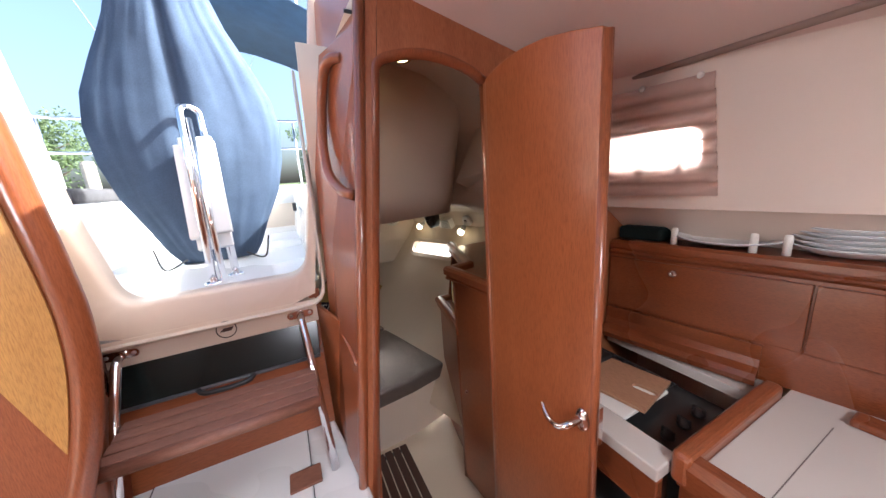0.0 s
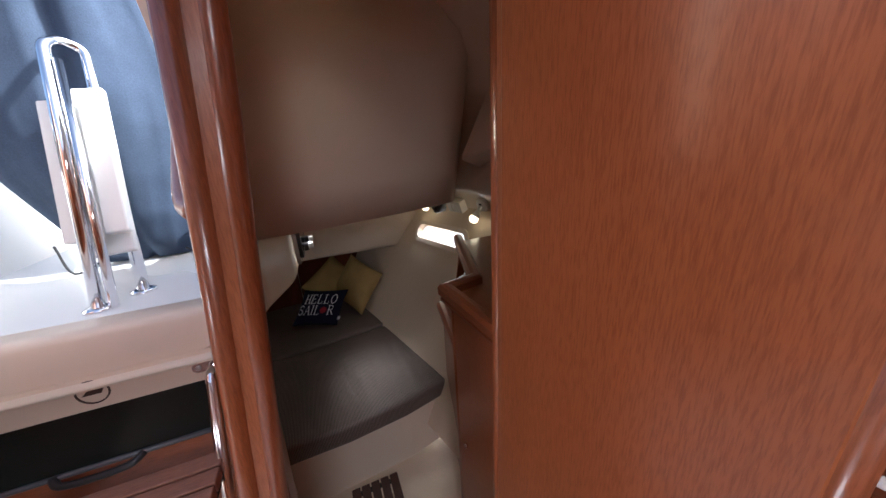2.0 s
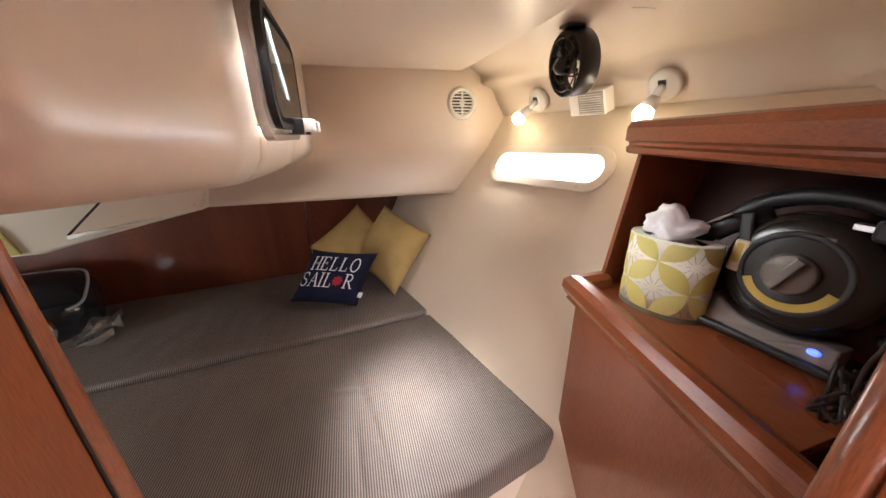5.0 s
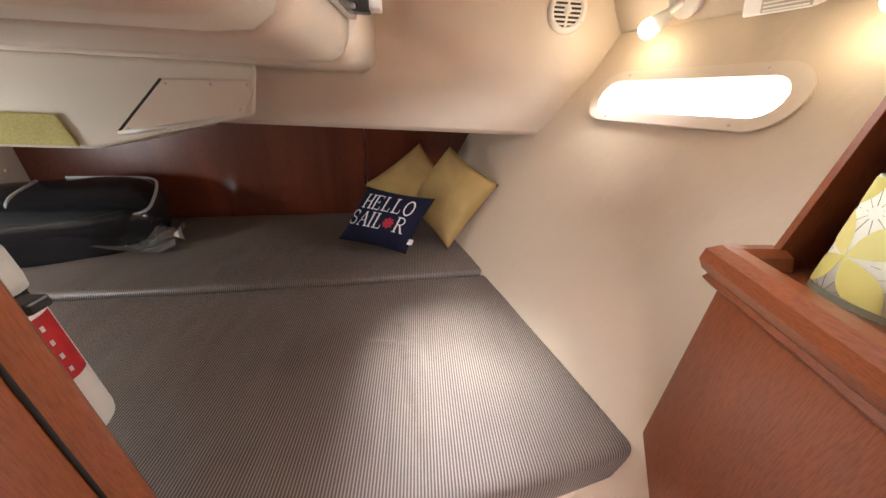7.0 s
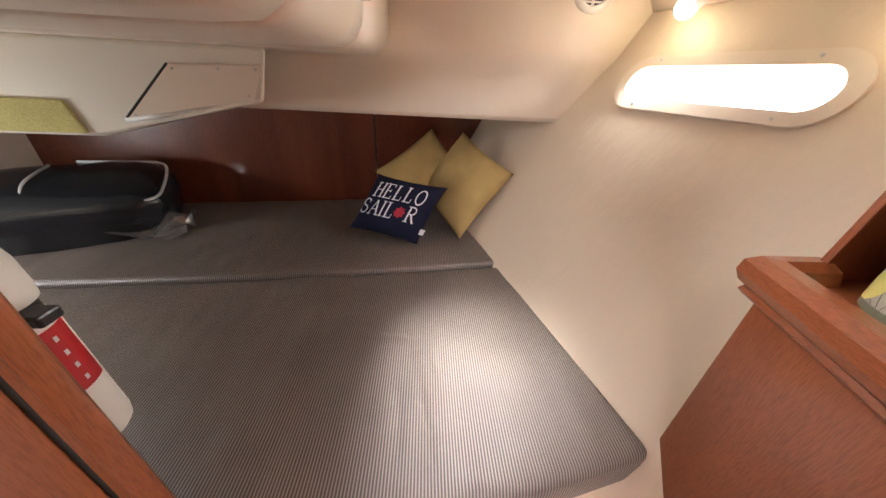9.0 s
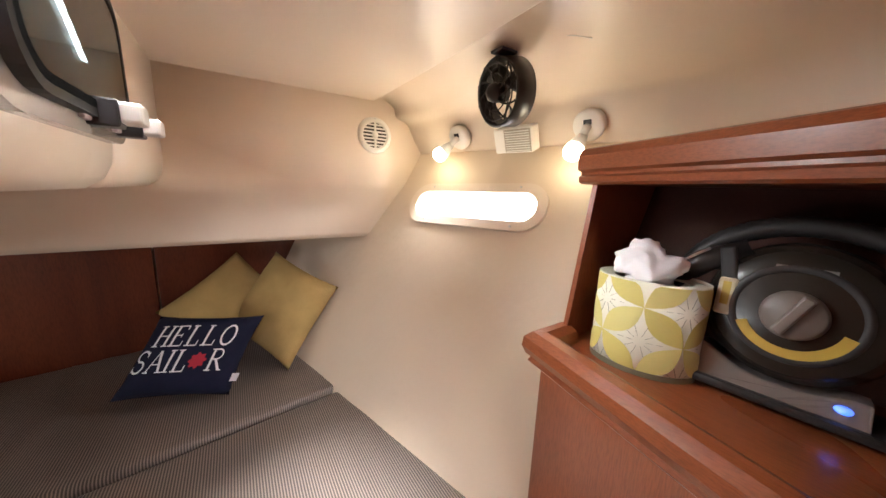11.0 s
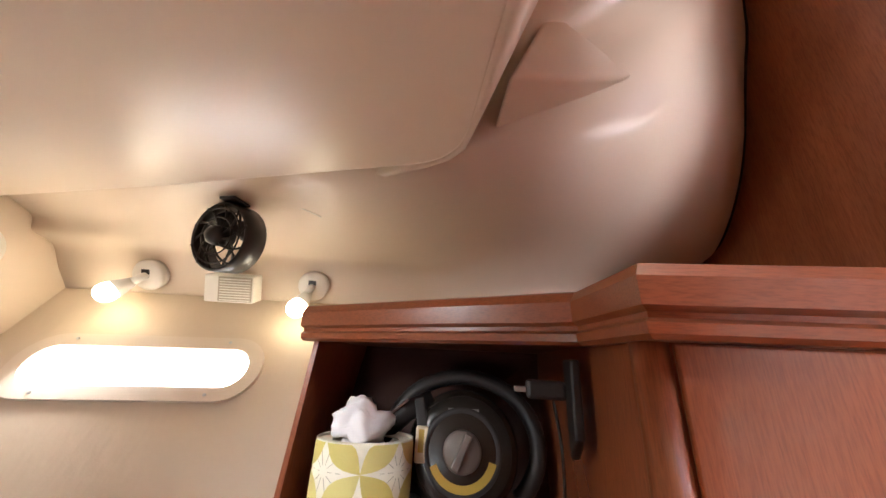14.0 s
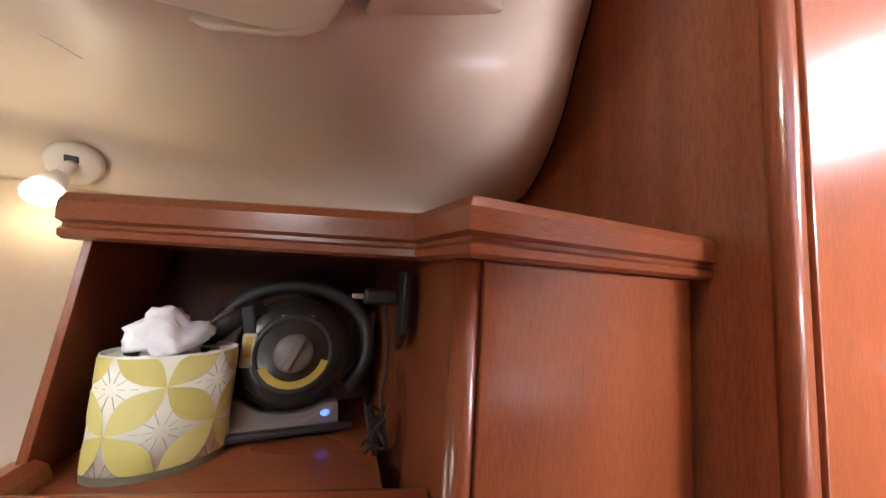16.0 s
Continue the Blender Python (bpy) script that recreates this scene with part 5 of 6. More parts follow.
# round louvred vent on the cockpit locker face
vent = thing("air_vent", (0.785, 2.515, 1.33), "round ivory louvred air vent with three screws", "vent")
vm = frame_axes((0.785, 2.5115, 1.331), (1, -0.02, 0), (0, 0.02, 1))
part("flange", lathe([(0.064, 0.0), (0.063, 0.005), (0.052, 0.010), (0.046, 0.011), (0.044, 0.004)], vm, 40, False), white_plastic, vent, "", True)
part("throat", lathe([(0.045, 0.002), (0.0, 0.002)], vm, 36, False), material("vent_dark", (0.06, 0.05, 0.04), 0.7), vent)
for k in range(7):
    y = -0.036 + 0.012 * k
    w = math.sqrt(0.045 ** 2 - y ** 2)
    part("slat", box(-w, y - 0.0025, 0.003, w, y + 0.0025, 0.009, 0.0008, vm), white_plastic, vent)
part("bar", box(-0.004, -0.045, 0.006, 0.004, 0.045, 0.0105, 0.001, vm), white_plastic, vent)
part("hub", lathe([(0.012, 0.004), (0.011, 0.011), (0.0, 0.013)], vm, 18), white_plastic, vent, "", True)
for a in (90, 210, 330):
    part("screw", lathe([(0.003, 0.006), (0.002, 0.009)], vm @ Matrix.Translation((0.057 * math.cos(radians(a)), 0.057 * math.sin(radians(a)), 0)), 8), steel, vent)


# caged cabin fan hanging from the seat lip
def cabin_fan():
    c = Vector((0.885, 1.944, 1.374))
    ob = thing("cabin_fan", (0.86, 1.93, 1.45), "small black caged cabin fan hanging from a bracket", "fan")
    axis = Vector((-0.98, 0.08, -0.16)).normalized()
    m = Matrix.Translation(c) @ axis.to_track_quat("Z", "Y").to_matrix().to_4x4()
    R = 0.076
    part("shroud", lathe([(R - 0.004, -0.028), (R, -0.026), (R, 0.022), (R - 0.004, 0.026), (R - 0.008, 0.024), (R - 0.006, 0.0), (R - 0.008, -0.026)], m, 44, False), black_plastic, ob, "", True)
    for k in range(10):
        a = math.tau * k / 10
        arm_pts = [m @ Vector((r * math.cos(a + 0.9 * (r / R)), r * math.sin(a + 0.9 * (r / R)), 0.030 - 0.006 * (r / R) ** 2)) for r in [0.018 + (R - 0.020) * j / 7 for j in range(8)]]
        part("guard_bar", tube(arm_pts, 0.0022, 6), black_plastic, ob)
    for r in (0.040, 0.060):
        part("guard_ring", tube([m @ Vector((r * math.cos(math.tau * k / 36), r * math.sin(math.tau * k / 36), 0.029)) for k in range(36)], 0.0018, 6, True), black_plastic, ob)
    part("hub", lathe([(0.022, 0.0), (0.022, 0.028), (0.019, 0.040), (0.010, 0.048), (0.0, 0.050)], m, 26), black_plastic, ob, "rounded black hub", True)
    for k in range(4):
        a = math.tau * k / 4 + 0.3
        bm = bmesh.new()
        rows = []
        for j in range(6):
            r = 0.018 + 0.048 * j / 5
            rows.append([m @ Vector((r * math.cos(a + u), r * math.sin(a + u), -0.004 + 0.016 * (u / 0.5))) for u in (-0.45 + 0.05 * j, -0.15, 0.15, 0.45 - 0.02 * j)])
        bm = loft(rows, 0.0015, axis)
        part("blade", bm, material("fan_blade", (0.03, 0.03, 0.032), 0.3) if k == 0 else bpy.data.materials["fan_blade"], ob, "", True)
    for k in range(5):
        a = math.tau * k / 5
        part("rear_strut", tube([m @ Vector((0.018 * math.cos(a), 0.018 * math.sin(a), -0.024)), m @ Vector(((R - 0.004) * math.cos(a + 0.4), (R - 0.004) * math.sin(a + 0.4), -0.024))], 0.003, 6), black_plastic, ob)
    part("yoke", tube(curve_points([c + Vector((-0.005, -0.004, R - 0.004)), c + Vector((-0.006, -0.006, R + 0.016)), Vector((0.865, 1.93, 1.475))], 4), 0.007, 8), black_plastic, ob, "", True)
    part("clip", box(0.838, 1.910, 1.447, 0.885, 1.948, 1.4535, 0.002), black_plastic, ob, "flat bracket")
    part("wire", tube(curve_points([(0.885, 1.90, 1.455), (0.90, 1.86, 1.462), (0.905, 1.80, 1.452), (0.93, 1.76, 1.44)], 5), 0.0012, 5), white_plastic, ob, "thin pale wire")


cabin_fan()

# opening port in the footwell side
def footwell_port():
    ob = thing("window_3", (0.18, 1.89, 1.195), "opening portlight in the footwell side with white latches", "window", "", "structure")
    m = frame_axes((0.182, (HATCH_Y0 + HATCH_Y1) / 2, (HATCH_Z0 + HATCH_Z1) / 2), (0, 1, 0), (0, 0, 1))
    W, Hh = HATCH_Y1 - HATCH_Y0, HATCH_Z1 - HATCH_Z0
    clear = material("clear_frame", (0.55, 0.50, 0.46), 0.12)
    bsdf(clear).inputs["Transmission Weight"].default_value = 0.5
    part("window_frame", ring_plate(rounded_rect(W + 0.05, Hh + 0.03, 0.06), rounded_rect(W - 0.03, Hh - 0.03, 0.045), m, -0.004, 0.010), clear, ob, "clear moulded frame")
    part("seal", ring_plate(rounded_rect(W - 0.01, Hh - 0.01, 0.05), rounded_rect(W - 0.05, Hh - 0.05, 0.04), m, 0.008, 0.022), rubber, ob, "black seal")
    tint = material("smoked_glass", (0.05, 0.08, 0.08), 0.05)
    bsdf(tint).inputs["Transmission Weight"].default_value = 0.8
    p = part("pane", slab([m @ Vector((*q, 0.012)) for q in rounded_rect(W - 0.03, Hh - 0.03, 0.045)], m.to_3x3() @ Vector((0, 0, 0.010))), tint, ob, "smoked pane")
    p.visible_shadow = False
    for x in (0.02, 0.145):
        arm = part("hinge", box(x - 0.018, -Hh / 2 - 0.004, 0.008, x + 0.014, -Hh / 2 + 0.030, 0.040, 0.003, m), black_plastic, ob)
        part("latch", box(x - 0.012, -Hh / 2 + 0.002, 0.030, x + 0.026, -Hh / 2 + 0.028, 0.062, 0.004, m), white_plastic, arm, "white plastic latch")
        part("plate", box(x - 0.040, -Hh / 2 + 0.000, 0.006, x - 0.016, -Hh / 2 + 0.026, 0.016, 0.002, m), material("mauve_plate", (0.45, 0.38, 0.40), 0.3) if x < 0.1 else bpy.data.materials["mauve_plate"], arm)
        part("bolt", lathe([(0.005, 0.0), (0.004, 0.003)], m @ Matrix.Translation((x - 0.028, -Hh / 2 + 0.013, 0.016)), 10), steel, arm)


footwell_port()

# duct and access cover under the footwell
duct_mat = gelcoat("duct_gelcoat", (0.72, 0.66, 0.55), 0.4, 0.05)
DUCT = [(-0.095, 1.128), (-0.125, 1.000), (-0.36, 0.950), (-0.57, 0.897), (-1.38, 0.890), (-1.38, 1.128)]
bm = bmesh.new()
front = [bm.verts.new((x, 2.28, z)) for x, z in DUCT]
back = [bm.verts.new((x - 0.16 * (k < 2), 2.52, z)) for k, (x, z) in enumerate(DUCT)]
bm.faces.new(front)
bm.faces.new(back[::-1])
for k in range(6):
    bm.faces.new((front[(k + 1) % 6], front[k], back[k], back[(k + 1) % 6]))
structure("trim_duct", bevelled(bm, 0.012, 3), duct_mat, "cream moulded duct below the footwell")
cover = thing("access_cover", (-0.27, 2.276, 0.96), "cream screwed access cover with a raised white lip", "cover")
part("panel", slab([(-0.335, 2.279, 1.080), (-0.110, 2.279, 1.086), (-0.150, 2.279, 1.006), (-0.480, 2.279, 0.950)], (0, -0.005, 0), 0.001), cream, cover)
part("lip", tube([(-0.485, 2.272, 0.944), (-0.40, 2.270, 0.958), (-0.30, 2.272, 0.975)], 0.006, 8, radii=[0.006, 0.006, 0.002]), white_plastic, cover, "", True)
part("gap", tube([(-0.340, 2.277, 1.080), (-0.486, 2.277, 0.950)], 0.003, 6), rubber, cover)
for x, z in ((-0.33, 1.070), (-0.22, 1.074), (-0.13, 1.076), (-0.16, 1.016), (-0.46, 0.957)):
    part("screw", lathe([(0.0035, 0), (0.002, 0.002)], frame_axes((x, 2.274, z), (1, 0, 0), (0, 0, 1)), 8), steel, cover)
pad = thing("insulation_pad", (-0.95, 2.278, 0.9), "yellow foam insulation on the duct", "insulation")
part("foam", slab([(-0.60, 2.279, 0.906), (-1.37, 2.279, 0.899), (-1.37, 2.279, 0.990), (-0.625, 2.279, 0.985)], (0, -0.008, 0), 0.003), cloth("yellow_foam", (0.58, 0.52, 0.20), 0.9, 200), pad)


# ================================================================ loose things on the berth
def cushion_height(u, v, thick):
    e = max(0.0, (1 - abs(u) ** 3.2)) ** 0.55 * max(0.0, (1 - abs(v) ** 3.2)) ** 0.55
    return thick * e


def pillow_mesh(m, w, h, thick, seed, n=22):
    bm = bmesh.new()
    sides = []
    for s in (1, -1):
        grid = []
        for i in range(n + 1):
            row = []
            for j in range(n + 1):
                u, v = 2 * i / n - 1, 2 * j / n - 1
                pinch = 1 - 0.07 * (1 - v * v) * abs(u) ** 2 * 1.0
                pinch2 = 1 - 0.07 * (1 - u * u) * abs(v) ** 2 * 1.0
                z = s * cushion_height(u, v, thick)
                z += 0.004 * noise.noise(Vector((u * 2.4, v * 2.4, seed + s))) * (1 - max(abs(u), abs(v)) ** 6) + 0.0025 * noise.noise(Vector((u * 7, v * 3, seed)))
                row.append(bm.verts.new(m @ Vector((u * w / 2 * pinch, v * h / 2 * pinch2, z))))
            grid.append(row)
        for a, b in zip(grid, grid[1:]):
            for k in range(n):
                bm.faces.new((a[k], a[k + 1], b[k + 1], b[k]))
        sides.append(grid)
    bmesh.ops.remove_doubles(bm, verts=bm.verts, dist=0.004)
    return bm


yellow_cloth = cloth("mustard_cotton", (0.47, 0.325, 0.125), 0.9, 700)
navy_cloth = cloth("navy_cotton", (0.011, 0.013, 0.034), 0.85, 700)
p1m = frame_axes((0.462, 2.700, 0.660), (0.188, 0.022, 0.270), (-0.183, 0.270, 0.104))
p1 = thing("pillow", (0.462, 2.69, 0.47), "mustard yellow square pillow leaning in the berth corner", "pillow", "yellow pillows")
part("cover", pillow_mesh(p1m, 0.350, 0.350, 0.060, 1), yellow_cloth, p1, "", True)
p2m = frame_axes((0.289, 2.835, 0.655), (0.257, 0.100, 0.180), (-0.170, 0.130, 0.190))
p2 = thing("pillow", (0.235, 2.79, 0.47), "mustard yellow pillow leaning on the aft panel, partly hidden", "pillow", "yellow pillows")
part("cover", pillow_mesh(p2m, 0.345, 0.310, 0.055, 7), yellow_cloth, p2, "", True)
p3m = frame_axes((0.185, 2.586, 0.585), (0.290, -0.108, -0.015), (0.130, 0.110, 0.210)) @ Matrix(((1, 0.26, 0, 0), (0, 1, 0, 0), (0, 0, 1, 0), (0, 0, 0, 1)))
p3 = thing("pillow", (0.212, 2.555, 0.47), "navy blue pillow printed HELLO SAILOR in white", "pillow")
p3_cover = part("cover", pillow_mesh(p3m, 0.315, 0.255, 0.055, 3), navy_cloth, p3, "", True)
print_white = material("white_print", (0.72, 0.72, 0.74), 0.8)


def arc_line(cx, cy, rx, ry, a0, a1, n=14):
    return [(cx + rx * math.cos(radians(a0 + (a1 - a0) * k / n)), cy + ry * math.sin(radians(a0 + (a1 - a0) * k / n))) for k in range(n + 1)]


def foot_serif(x, y, half=0.15):
    return ([(x - half, y), (x + half, y)], 0.055)


def stem(x):
    return [([(x, 0.0), (x, 1.0)], 0.12), foot_serif(x, 0.0), foot_serif(x, 1.0)]


# serif capitals as strokes: a line of places in a unit square, and its width
GLYPHS = {
    "H": stem(0.17) + stem(0.66) + [([(0.17, 0.5), (0.66, 0.5)], 0.055)],
    "E": stem(0.17) + [([(0.1, 0.0), (0.66, 0.0)], 0.06), ([(0.1, 1.0), (0.63, 1.0)], 0.06), ([(0.17, 0.52), (0.48, 0.52)], 0.05), ([(0.66, 0.0), (0.68, 0.22)], 0.05), ([(0.63, 1.0), (0.63, 0.80)], 0.05), ([(0.48, 0.42), (0.48, 0.62)], 0.05)],
    "L": stem(0.17) + [([(0.1, 0.0), (0.62, 0.0)], 0.06), ([(0.62, 0.0), (0.64, 0.26)], 0.05)],
    "O": [(arc_line(0.42, 0.5, 0.32, 0.50, 0, 360, 28), 0.095)],
    "S": [(arc_line(0.38, 0.75, 0.24, 0.25, 20, 250) + arc_line(0.36, 0.26, 0.26, 0.26, 70, -160), 0.09), ([(0.62, 0.72), (0.62, 0.98)], 0.045), ([(0.10, 0.02), (0.10, 0.30)], 0.045)],
    "A": [([(0.08, 0.0), (0.40, 1.0)], 0.055), ([(0.40, 1.0), (0.70, 0.0)], 0.12), ([(0.20, 0.36), (0.58, 0.36)], 0.05), foot_serif(0.08, 0.0, 0.13), foot_serif(0.70, 0.0)],
    "I": stem(0.20),
    "R": stem(0.17) + [([(0.17, 1.0)] + arc_line(0.40, 0.76, 0.22, 0.24, 90, -90) + [(0.17, 0.52)], 0.075), ([(0.38, 0.52), (0.70, 0.0)], 0.11), foot_serif(0.72, 0.0, 0.10)],
}


def lettering(text, x, y, height, advance, m, w, h, thick, parent, mat):
    """Serif letters printed on a pillow's swell."""
    bm = bmesh.new()
    lift = 0.0
    for ch in text:
        for line, width in GLYPHS[ch]:
            pts = [Vector(line[0])]
            for q in line[1:]:
                n = max(1, int((Vector(q) - pts[-1]).length / 0.12))
                a = pts[-1]
                pts += [a.lerp(Vector(q), (k + 1) / n) for k in range(n)]
            lift += 0.00003
            rows = []
            for k, p in enumerate(pts):
                d = (pts[min(k + 1, len(pts) - 1)] - pts[max(k - 1, 0)]).normalized()
                side_v = Vector((-d.y, d.x)) * width / 2
                row = []
                for q in (p - side_v, p + side_v):
                    px, py = x + q.x * height * 0.86, y + q.y * height
                    row.append(bm.verts.new(m @ Vector((px, py, cushion_height(2 * px / w, 2 * py / h, thick) + 0.0042 + lift))))
                rows.append(row)
            for a, b in zip(rows, rows[1:]):
                bm.faces.new((a[0], b[0], b[1], a[1]))
        x += advance * (0.55 if ch == "I" else 1.0)
    return part("lettering", bm, mat, parent, "white printed letters " + text)


P3 = (p3m, 0.315, 0.255, 0.055, p3_cover, print_white)
lettering("HELLO", -0.105, 0.022, 0.062, 0.0445, *P3)
lettering("SAIL", -0.128, -0.054, 0.062, 0.0435, *P3)
lettering("R", 0.072, -0.054, 0.062, 0.0435, *P3)
# red ship's wheel in place of the letter O
red_print = material("red_print", (0.36, 0.012, 0.030), 0.8)
bm = bmesh.new()
wheel = []
for k in range(32):
    r = 0.024 * (1.0 if k % 4 < 2 else 0.78)
    wheel.append(Vector((0.044 + r * math.cos(math.tau * k / 32), -0.024 + r * math.sin(math.tau * k / 32))))
bm.faces.new([bm.verts.new(p3m @ Vector((q.x, q.y, cushion_height(2 * q.x / 0.315, 2 * q.y / 0.255, 0.055) + 0.0045))) for q in wheel])
part("wheel_print", bm, red_print, p3_cover, "red printed wheel shape")
part("side_tag", slab([p3m @ Vector(q) for q in ((0.142, -0.088, 0.010), (0.164, -0.088, 0.008), (0.164, -0.064, 0.008), (0.142, -0.064, 0.010))], p3m.to_3x3() @ Vector((0, 0, 0.001))), print_white, p3_cover, "small white sewn tag")


def plastic_bag():
    ob = thing("storage_bag", (-1.05, 2.58, 0.46), "black bag with white piping wrapped in clear plastic", "bag")
    bm = bmesh.new()
    bmesh.ops.create_icosphere(bm, subdivisions=5, radius=1)
    for v in bm.verts:
        d = v.co.normalized()
        x = math.copysign(abs(d.x) ** 0.6, d.x) * 0.36
        y = math.copysign(abs(d.y) ** 0.6, d.y) * 0.20
        z = math.copysign(abs(d.z) ** 0.6, d.z) * (0.115 + 0.02 * d.x)
        k = 0.018 * noise.noise(Vector((x * 7, y * 9, z * 9))) + 0.008 * noise.noise(Vector((x * 25, y * 20, z * 22)))
        v.co = Vector((x, y, max(z, -0.10))) * (1 + 1.6 * k)
    m = pose(-1.10, 2.56, 0.563, 14, 0, 24)
    bm.transform(m)
    film = material("black_bag_film", (0.012, 0.014, 0.018), 0.16)
    part("body", bm, film, ob, "", True)
    piping = material("white_piping", (0.46, 0.46, 0.46), 0.5)
    part("piping", tube([m @ Vector(q) for q in rounded_path([(0.05, 0.15, 0.108), (0.33, 0.15, 0.085), (0.345, 0.02, 0.085), (0.33, -0.135, 0.075), (-0.02, -0.14, 0.098), (-0.06, -0.02, 0.118), (-0.02, 0.12, 0.115)], 0.06, 5)], 0.0055, 8), piping, ob, "", True)
    part("piping", tube([m @ Vector(q) for q in rounded_path([(-0.20, 0.16, 0.085), (-0.26, 0.0, 0.10), (-0.20, -0.15, 0.080), (-0.05, -0.185, 0.03)], 0.06, 5)], 0.005, 8), piping, ob, "", True)
    rng = random.Random(9)
    clear = material("clear_film", (0.9, 0.9, 0.9), 0.08)
    bsdf(clear).inputs["Transmission Weight"].default_value = 0.9
    for k in range(5):
        cx, cy = rng.uniform(0.0, 0.34), rng.uniform(-0.25, -0.14)
        rows = [[m @ Vector((cx + 0.05 * u + rng.uniform(-0.008, 0.008), cy + 0.04 * v, -0.02 + rng.uniform(-0.03, 0.035))) for u in range(4)] for v in range(4)]
        part("crinkle", loft(rows), clear, ob, "clear crinkled film")


plastic_bag()

# white foghorn canister with a red label behind the partition post
canister = thing("extinguisher", (-0.045, 1.605, 0.60), "white canister with a red printed label beside the partition", "canister")
cm = Matrix.Translation((-0.095, 1.616, 0.0)) @ pose(0, 0, 0, 0, -3.0, 0)
part("body", lathe([(0.0, 0.660), (0.030, 0.660), (0.036, 0.668), (0.038, 0.680), (0.038, 0.845), (0.034, 0.852), (0.0, 0.853)], cm, 32), white_plastic, canister, "", True)
part("collar", lathe([(0.030, 0.850), (0.033, 0.853), (0.033, 0.868), (0.028, 0.872)], cm, 28), black_plastic, canister, "", True)
part("cap", lathe([(0.028, 0.868), (0.037, 0.871), (0.038, 0.885), (0.037, 0.915), (0.031, 0.940), (0.020, 0.954), (0.0, 0.960)], cm, 32), white_plastic, canister, "tall domed white cap", True)
label_red = material("red_label", (0.45, 0.015, 0.02), 0.4)
bm = bmesh.new()
arc_a = [radians(-62 + 100 * k / 16) for k in range(17)]
lo, hi = [[bm.verts.new(cm @ Vector((0.0384 * math.cos(a), 0.0384 * math.sin(a), z))) for a in arc_a] for z in (0.752, 0.840)]
for k in range(16):
    bm.faces.new((lo[k], lo[k + 1], hi[k + 1], hi[k]))
label_part = part("label_band", bm, label_red, canister, "red label", True)
for k in range(4):
    z0 = 0.762 + 0.020 * k
    bm = bmesh.new()
    lo, hi = [[bm.verts.new(cm @ Vector((0.0388 * math.cos(a), 0.0388 * math.sin(a), z))) for a in arc_a[10:12]] for z in (z0, z0 + 0.007)]
    for j in range(1):
        bm.faces.new((lo[j], lo[j + 1], hi[j + 1], hi[j]))
    part("label_bar", bm, print_white, label_part)
part("clip", box(-0.104, 1.602, 0.856, -0.080, 1.626, 0.870, 0.003), black_plastic, canister, "black clip")
ring = thing("chrome_fitting", (-0.09, 1.60, 0.99), "round chrome fitting above the canister", "fitting")
part("ring", lathe([(0.018, -0.01), (0.030, -0.006), (0.034, 0.004), (0.028, 0.012), (0.018, 0.010)], Matrix.Translation((-0.075, 1.58, 1.005)) @ pose(0, 0, 0, -60, 40, 0), 26), chrome, ring, "", True)

# slatted teak grating on the cabin sole
grating = thing("floor_grating", (0.32, 1.40, 0.046), "dark slatted teak grating on the cabin sole", "grating")
for k in range(5):
    part("slat", box(0.205 + 0.047 * k, 1.20, 0.046, 0.245 + 0.047 * k, 1.585, 0.062, 0.003), dark_wood, grating)
for y in (1.22, 1.56):
    part("batten", box(0.205, y - 0.012, 0.0455, 0.433, y + 0.012, 0.050), rubber, grating)

# ================================================================ cockpit and marina
cock = white_gel
structure("floor_cockpit", slab([(-0.80, 1.28, 1.262), (0.075, 1.28, 1.262), (0.10, 3.30, 1.262), (-0.80, 3.30, 1.262)], (0, 0, 0.034), 0.01), cock, "white moulded cockpit sole")
structure("wall_cockpit_seat", slab([(0.060, 1.45, 1.28), (0.10, 1.45, 1.52), (0.11, 1.45, 1.64), (0.75, 1.45, 1.64), (0.75, 1.45, 1.525), (0.14, 1.45, 1.525), (0.075, 1.45, 1.28)], (0.0, 1.95, 0), 0.003), cock, "white moulded cockpit seat")
structure("wall_cockpit_seat_far", slab([(-0.78, 1.32, 1.28), (-0.84, 1.32, 1.62), (-1.45, 1.32, 1.62), (-1.45, 1.32, 1.28)], (0.0, 2.1, 0), 0.012), cock, "white moulded cockpit seat on the far side")
structure("wall_cockpit_coaming", box(-1.62, 1.3, 1.28, -1.45, 3.5, 1.95, 0.02), cock, "white cockpit coaming")
structure("wall_cockpit_coaming_near", box(0.75, 1.47, 1.60, 0.95, 3.5, 1.95, 0.02), cock, "white cockpit coaming")
structure("wall_transom", box(-1.6, 3.42, 1.28, 0.95, 3.55, 1.66, 0.02), cock, "white transom")
locker_lid = thing("cockpit_locker", (0.145, 2.4, 1.45), "white cockpit locker lid with a black catch", "locker")
part("lid", box(0.085, 2.05, 1.36, 0.115, 2.75, 1.50, 0.008), cock, locker_lid)
part("catch", box(0.06, 2.62, 1.46, 0.085, 2.65, 1.52, 0.004), black_plastic, locker_lid)
grey_cloth = cloth("charcoal_fleck", (0.11, 0.105, 0.11), 0.9, 300)
for y0, y1 in ((1.42, 2.20), (2.22, 3.05)):
    seat = thing("cockpit_cushion", (-1.15, (y0 + y1) / 2, 1.62), "charcoal flecked cockpit backrest cushion", "cushion", "cockpit cushions")
    part("cushion", box(-1.44, y0, 1.64, -1.33, y1, 1.90, 0.03, None, 3), grey_cloth, seat)
    part("squab", box(-1.42, y0, 1.621, -0.90, y1, 1.70, 0.03, None, 3), grey_cloth, seat)

